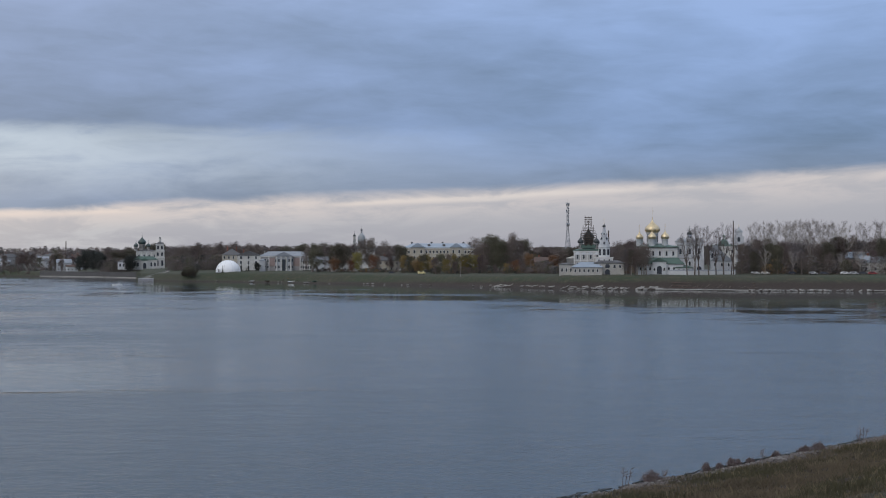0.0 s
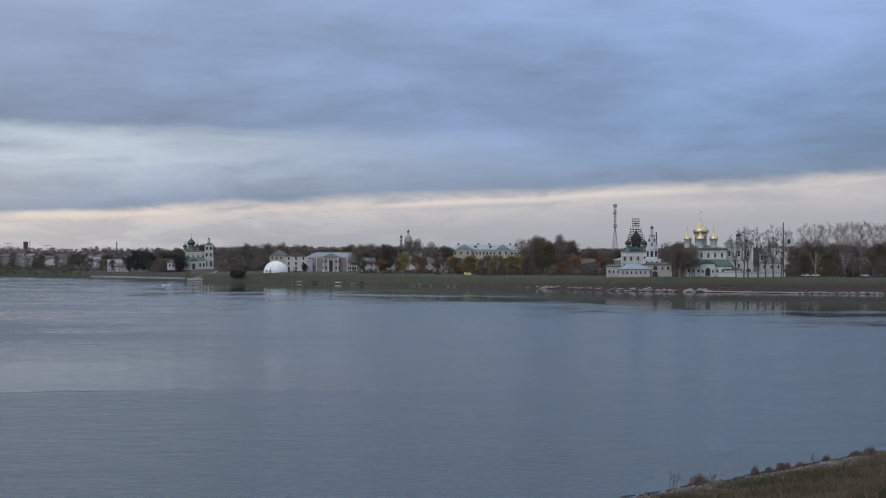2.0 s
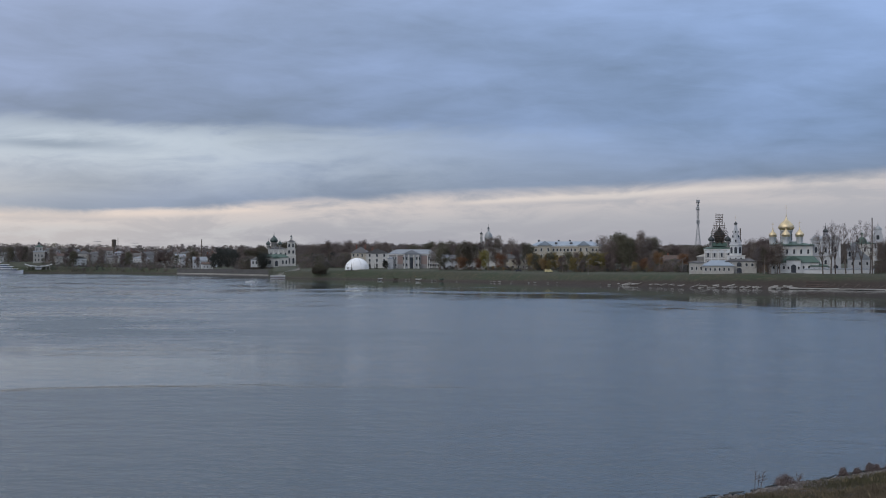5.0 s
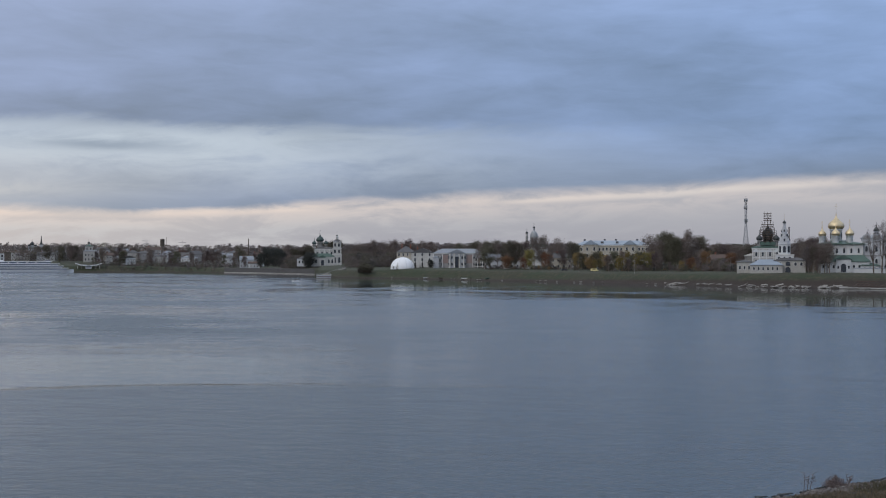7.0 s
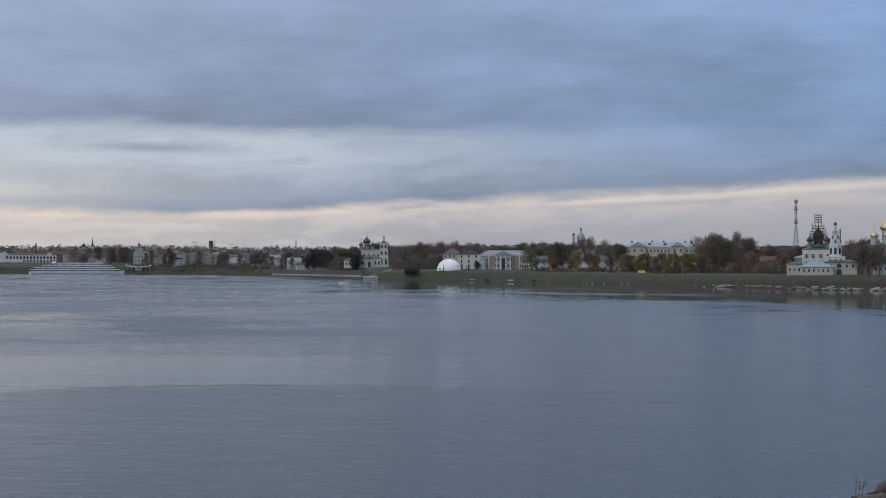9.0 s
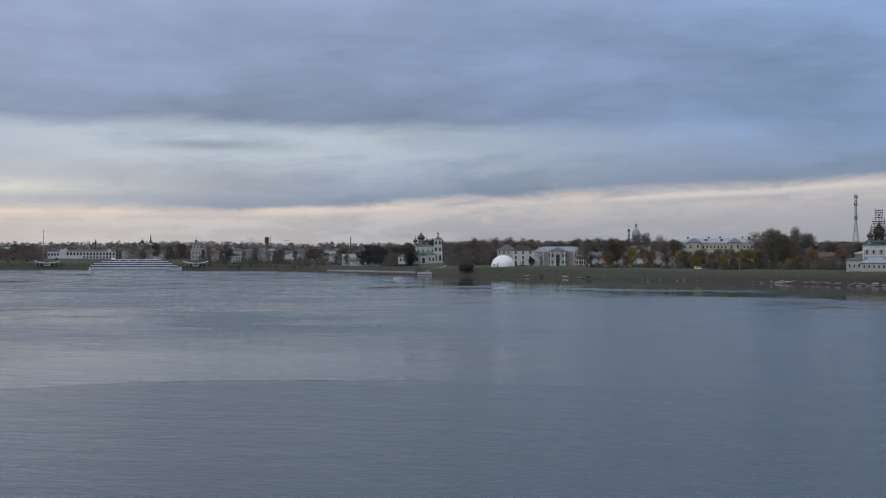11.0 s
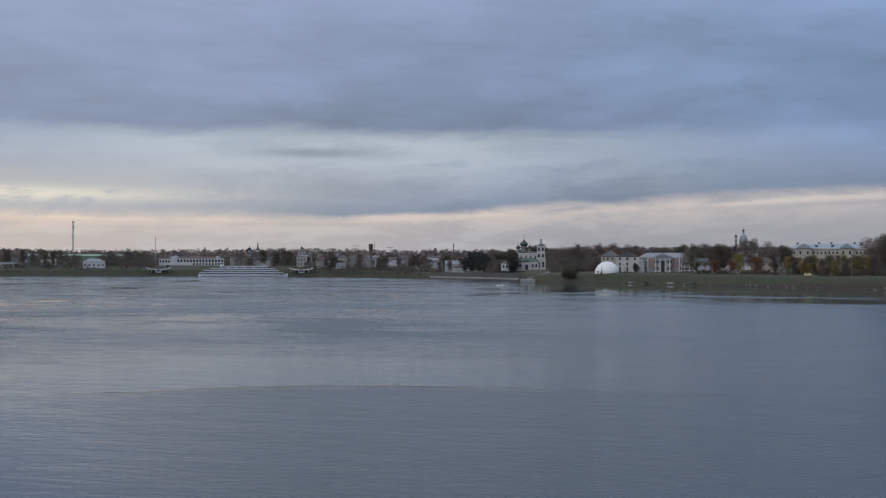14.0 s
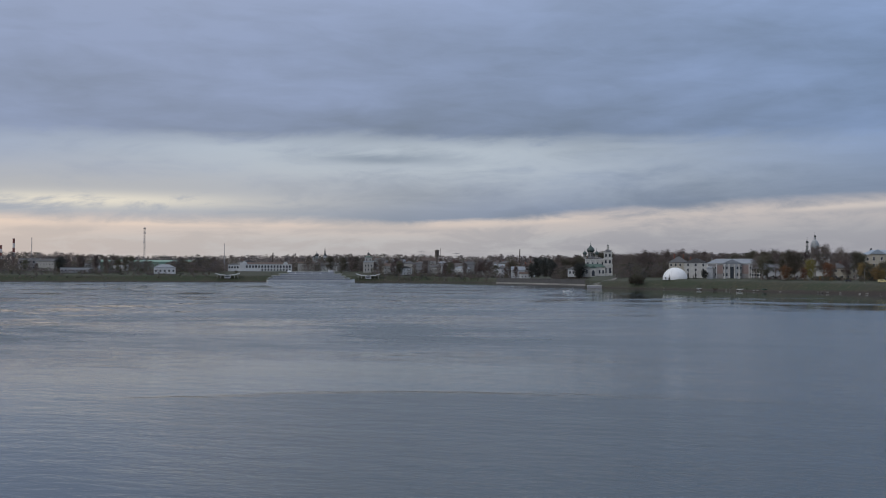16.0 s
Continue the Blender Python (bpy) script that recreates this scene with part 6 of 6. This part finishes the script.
def near_stones():
    rng = random.Random(8)
    kinds = [rock_mesh(i) for i in range(7)]
    root = tagged(new("stone_revetment"), "pale broken stones along the near waterline", "stones", kind="structure")
    for i in range(290):
        u = -4 + 52 * rng.random()
        s = max(-0.4, rng.gauss(0.75, 0.55))
        ob = new("stone", kinds[i % 7])
        ob.parent = root
        r = rng.uniform(0.06, 0.19)
        ob.matrix_basis = Matrix.LocRotScale(near_spot(u, s) + Vector((0, 0, r * 0.2)), Euler((rng.uniform(-.4, .4), rng.uniform(-.4, .4), rng.uniform(0, 6.28))), (r * rng.uniform(0.8, 1.7), r, r))
    verts, faces = [], []
    for i in range(5200):
        p = near_spot(-5 + 56 * rng.random(), max(-0.3, rng.gauss(0.9, 0.65)))
        r = rng.uniform(0.04, 0.13)
        n = len(verts)
        a = rng.uniform(0, 2)
        verts += [p + Vector((r * math.cos(a + k * 2.1) * rng.uniform(.7, 1.4), r * math.sin(a + k * 2.1), 0.0)) for k in range(3)] + [p + Vector((0, 0, r * rng.uniform(0.6, 1.1)))]
        faces += [(n, n + 1, n + 3), (n + 1, n + 2, n + 3), (n + 2, n, n + 3)]
    me = bpy.data.meshes.new("gravel")
    me.from_pydata(verts, [], faces)
    me.materials.append(ROCK)
    tagged(new("gravel", me), "pale gravel and rubble between the shore stones", "gravel", kind="stuff")
    drift = tagged(new("driftwood"), "dark wet driftwood and debris along the waterline", "driftwood")
    for i in range(95):
        u = -3 + 48 * rng.random()
        a, b = near_spot(u, rng.uniform(-0.3, 0.15)), near_spot(u + rng.uniform(0.3, 1.3), rng.uniform(-0.3, 0.15))
        a.z, b.z = max(a.z, 0) + 0.08, max(b.z, 0) + rng.uniform(0.04, 0.12)
        part("branch", tube(a, b, rng.uniform(0.04, 0.09), 0.03, 5), DARKDOME, drift)


def near_grass():
    rng = random.Random(9)
    verts, faces, which = [], [], []
    for i in range(33000):
        u, s = -14 + 66 * rng.random(), 1.25 + 28.3 * rng.random() ** 1.2
        if s < 2.3 + 0.9 * noise.noise((u * 0.35, 0, 3.0)) and rng.random() < 0.72:
            continue
        p = near_spot(u, s)
        if p.y < 32 or math.hypot(p.x, p.y) > 112:
            continue
        thick = noise.noise((p.x * 0.22, p.y * 0.22, 5.0))
        tall = (0.27 + 0.22 * thick) * rng.uniform(0.7, 1.3) * min(1.0, 0.35 + s / 5.5)
        m = 0 if noise.noise((p.x * 0.16, p.y * 0.16, 9.0)) + rng.gauss(0, 0.16) > -0.05 else 1
        if rng.random() < 0.03:
            tall, m = tall * 1.35, 2
        for k in range(6):
            a = rng.uniform(0, 6.283)
            o = p + Vector((rng.gauss(0, 0.14), rng.gauss(0, 0.14), -0.05))
            bend = Vector((math.cos(a), math.sin(a), 0)) * tall * rng.uniform(0.1, 0.6)
            w = Vector((-math.sin(a), math.cos(a), 0)) * rng.uniform(0.008, 0.022)
            h = tall * rng.uniform(0.6, 1.1)
            n = len(verts)
            verts += [o - w, o + w, o + bend * 0.35 + w * 0.8 + Vector((0, 0, h * 0.62)), o + bend + Vector((0, 0, h)), o + bend * 0.35 - w * 0.8 + Vector((0, 0, h * 0.62))]
            faces.append((n, n + 1, n + 2, n + 3, n + 4))
            which.append(m)
    me = bpy.data.meshes.new("bank_grass")
    me.from_pydata(verts, [], faces)
    for m in (DRYGRASS, GREENGRASS, STRAW):
        me.materials.append(m)
    me.polygons.foreach_set("material_index", which)
    tagged(new("bank_grass", me), "rough dry brown and olive grass on the near bank", "grass", kind="stuff")


def shrub(az, d, width, height, label="small leafless reddish shrub at the waterline"):
    rng = random.Random(int(az * 100))
    x, y = d * math.sin(radians(az)), d * math.cos(radians(az))
    root = thing("shrub", (x, y, max(near_height(inland(x, y)), 0.05)), 0, label, "shrub", "shrubs along the near shore")
    verts, faces = [], []
    bm = bmesh.new()
    for k in range(12):
        a = rng.uniform(0, 6.283)
        tube((0, 0, -0.1), (math.cos(a) * width * 0.35 * rng.random(), math.sin(a) * width * 0.35 * rng.random(), height * rng.uniform(0.5, 0.95)), 0.02, 0.008, 3, bm)
    part("stem", bm, SHRUBTWIG, root)
    for k in range(int(900 + 1500 * width)):
        a, q = rng.uniform(0, 6.283), rng.random() ** 0.75 * rng.uniform(0.75, 1.15)
        p = Vector((math.cos(a) * q * width / 2, math.sin(a) * q * width / 2, height * rng.uniform(0.05, 1.0) * math.sqrt(max(0.05, 1 - min(1, q) ** 2 * 0.8)) * (0.8 + 0.3 * math.sin(a * 3 + az))))
        d1 = Vector((rng.gauss(0, 1), rng.gauss(0, 1), abs(rng.gauss(0.6, 1)))).normalized() * rng.uniform(0.08, 0.24)
        w = d1.cross(Vector((rng.gauss(0, 1), rng.gauss(0, 1), 0.3))).normalized() * rng.uniform(0.004, 0.010)
        n = len(verts)
        verts += [p - w, p + w, p + d1]
        faces.append((n, n + 1, n + 2))
    me = bpy.data.meshes.new("crown")
    me.from_pydata(verts, [], faces)
    me.materials.append(SHRUBTWIG)
    tw = new("crown", me)
    tw.parent = root


def weed(az, d, height):
    rng = random.Random(int(az * 100))
    x, y = d * math.sin(radians(az)), d * math.cos(radians(az))
    root = thing("weed", (x, y, max(near_height(inland(x, y)), 0.05)), 0, "tall dry weed stalk with thin side shoots", "weed", "weeds along the near shore")
    for k in range(3):
        o = Vector((rng.gauss(0, 0.12), rng.gauss(0, 0.12), 0))
        tip = o + Vector((rng.gauss(0, 0.1), rng.gauss(0, 0.1), height * rng.uniform(0.7, 1.0)))
        stalk = part("stalk", tube(o - Vector((0, 0, 0.1)), tip, 0.022, 0.008, 4), SHRUBTWIG, root)
        for q in range(9):
            s = o.lerp(tip, rng.uniform(0.35, 1.0))
            part("shoot", tube(s, s + Vector((rng.gauss(0, 0.15), rng.gauss(0, 0.15), rng.uniform(0.0, 0.2))), 0.014, 0.006, 3), SHRUBTWIG, stalk)


near_stones()
near_grass()
for az, d, w, h in ((10.06, 65.9, 1.25, 0.66), (12.62, 70.2, 0.46, 0.5), (13.22, 71.1, 0.4, 0.34), (13.77, 72.1, 0.55, 0.52), (14.07, 72.6, 0.34, 0.4), (14.62, 73.8, 0.5, 0.3), (15.8, 76.0, 0.55, 0.42),
                     (17.12, 78.3, 0.95, 0.45), (17.72, 79.3, 0.95, 0.55)):
    shrub(az, d, w, h)
for az, d, h in ((8.78, 63.7, 1.15), (19.68, 85.4, 1.1), (19.5, 84.7, 0.8), (10.7, 66.8, 0.6), (15.2, 74.6, 0.7)):
    weed(az, d, h)


# ---------------------------------------------------------------- broken slabs and old piles along the far waterline
def far_revetment():
    rng = random.Random(14)
    root = tagged(new("slab_revetment"), "broken pale concrete slabs tumbled along the far waterline", "concrete slabs", kind="structure")
    def slab(az, off, length, width, thick, yaw, tip, roll):
        d = between(SHORE, az) + off
        p = spot(az, d, 0.25)
        bm = box(0, 0, 0, length, width, thick)
        ob = part("slab", bm, CONCRETE, root)
        ob.matrix_basis = pose(p.x, p.y, max(p.z, 0.1), tip, roll, -az + yaw)
    for i in range(150):
        az = rng.uniform(2.2, 10.6) if i < 74 else rng.uniform(14.6, 20.7)
        slab(az, rng.uniform(-0.3, 4.5 if i < 74 else 1.5), rng.uniform(1.0, 4.4 if i < 74 else 2.2), rng.uniform(0.4, 1.1), 0.18, rng.uniform(-50, 50), rng.uniform(5, 30), rng.uniform(-24, 10))
    for i in range(16):
        slab(10.4 + 0.27 * i, rng.uniform(-0.2, 0.4), rng.uniform(2.6, 3.2), 1.8, 0.25, rng.uniform(-4, 4), rng.uniform(6, 12), rng.uniform(-2, 2))
    for i in range(18):
        slab(rng.uniform(-11.5, 2), rng.uniform(-0.3, 1.6), rng.uniform(0.8, 2.2), 0.9, 0.22, rng.uniform(-60, 60), rng.uniform(0, 16), rng.uniform(-8, 8))
    piles = tagged(new("timber_piles"), "row of old brown timber beams lying on the earth bank", "timber beams")
    for i in range(22):
        az = 10.9 + 0.185 * i
        a, b = spot(az, between(SHORE, az) + 3.5, 0.3), spot(az + rng.uniform(0.05, 0.32), between(SHORE, az) + rng.uniform(5.5, 7.5), 0.3)
        part("beam", tube(a, b, 0.11, 0.10, 5), WOODWALL if i % 3 == 0 else RUST, piles)
    for k in range(3):
        a, b = spot(11.0, between(SHORE, 11.0) + 3.5 + k * 3, 0.4), spot(14.9, between(SHORE, 14.9) + 3.5 + k * 3, 0.4)
        for q in range(8):
            part("rail_beam", tube(a.lerp(b, q / 8), a.lerp(b, (q + 1) / 8), 0.17, 0.17, 5), BROWNROOF, piles)


far_revetment()
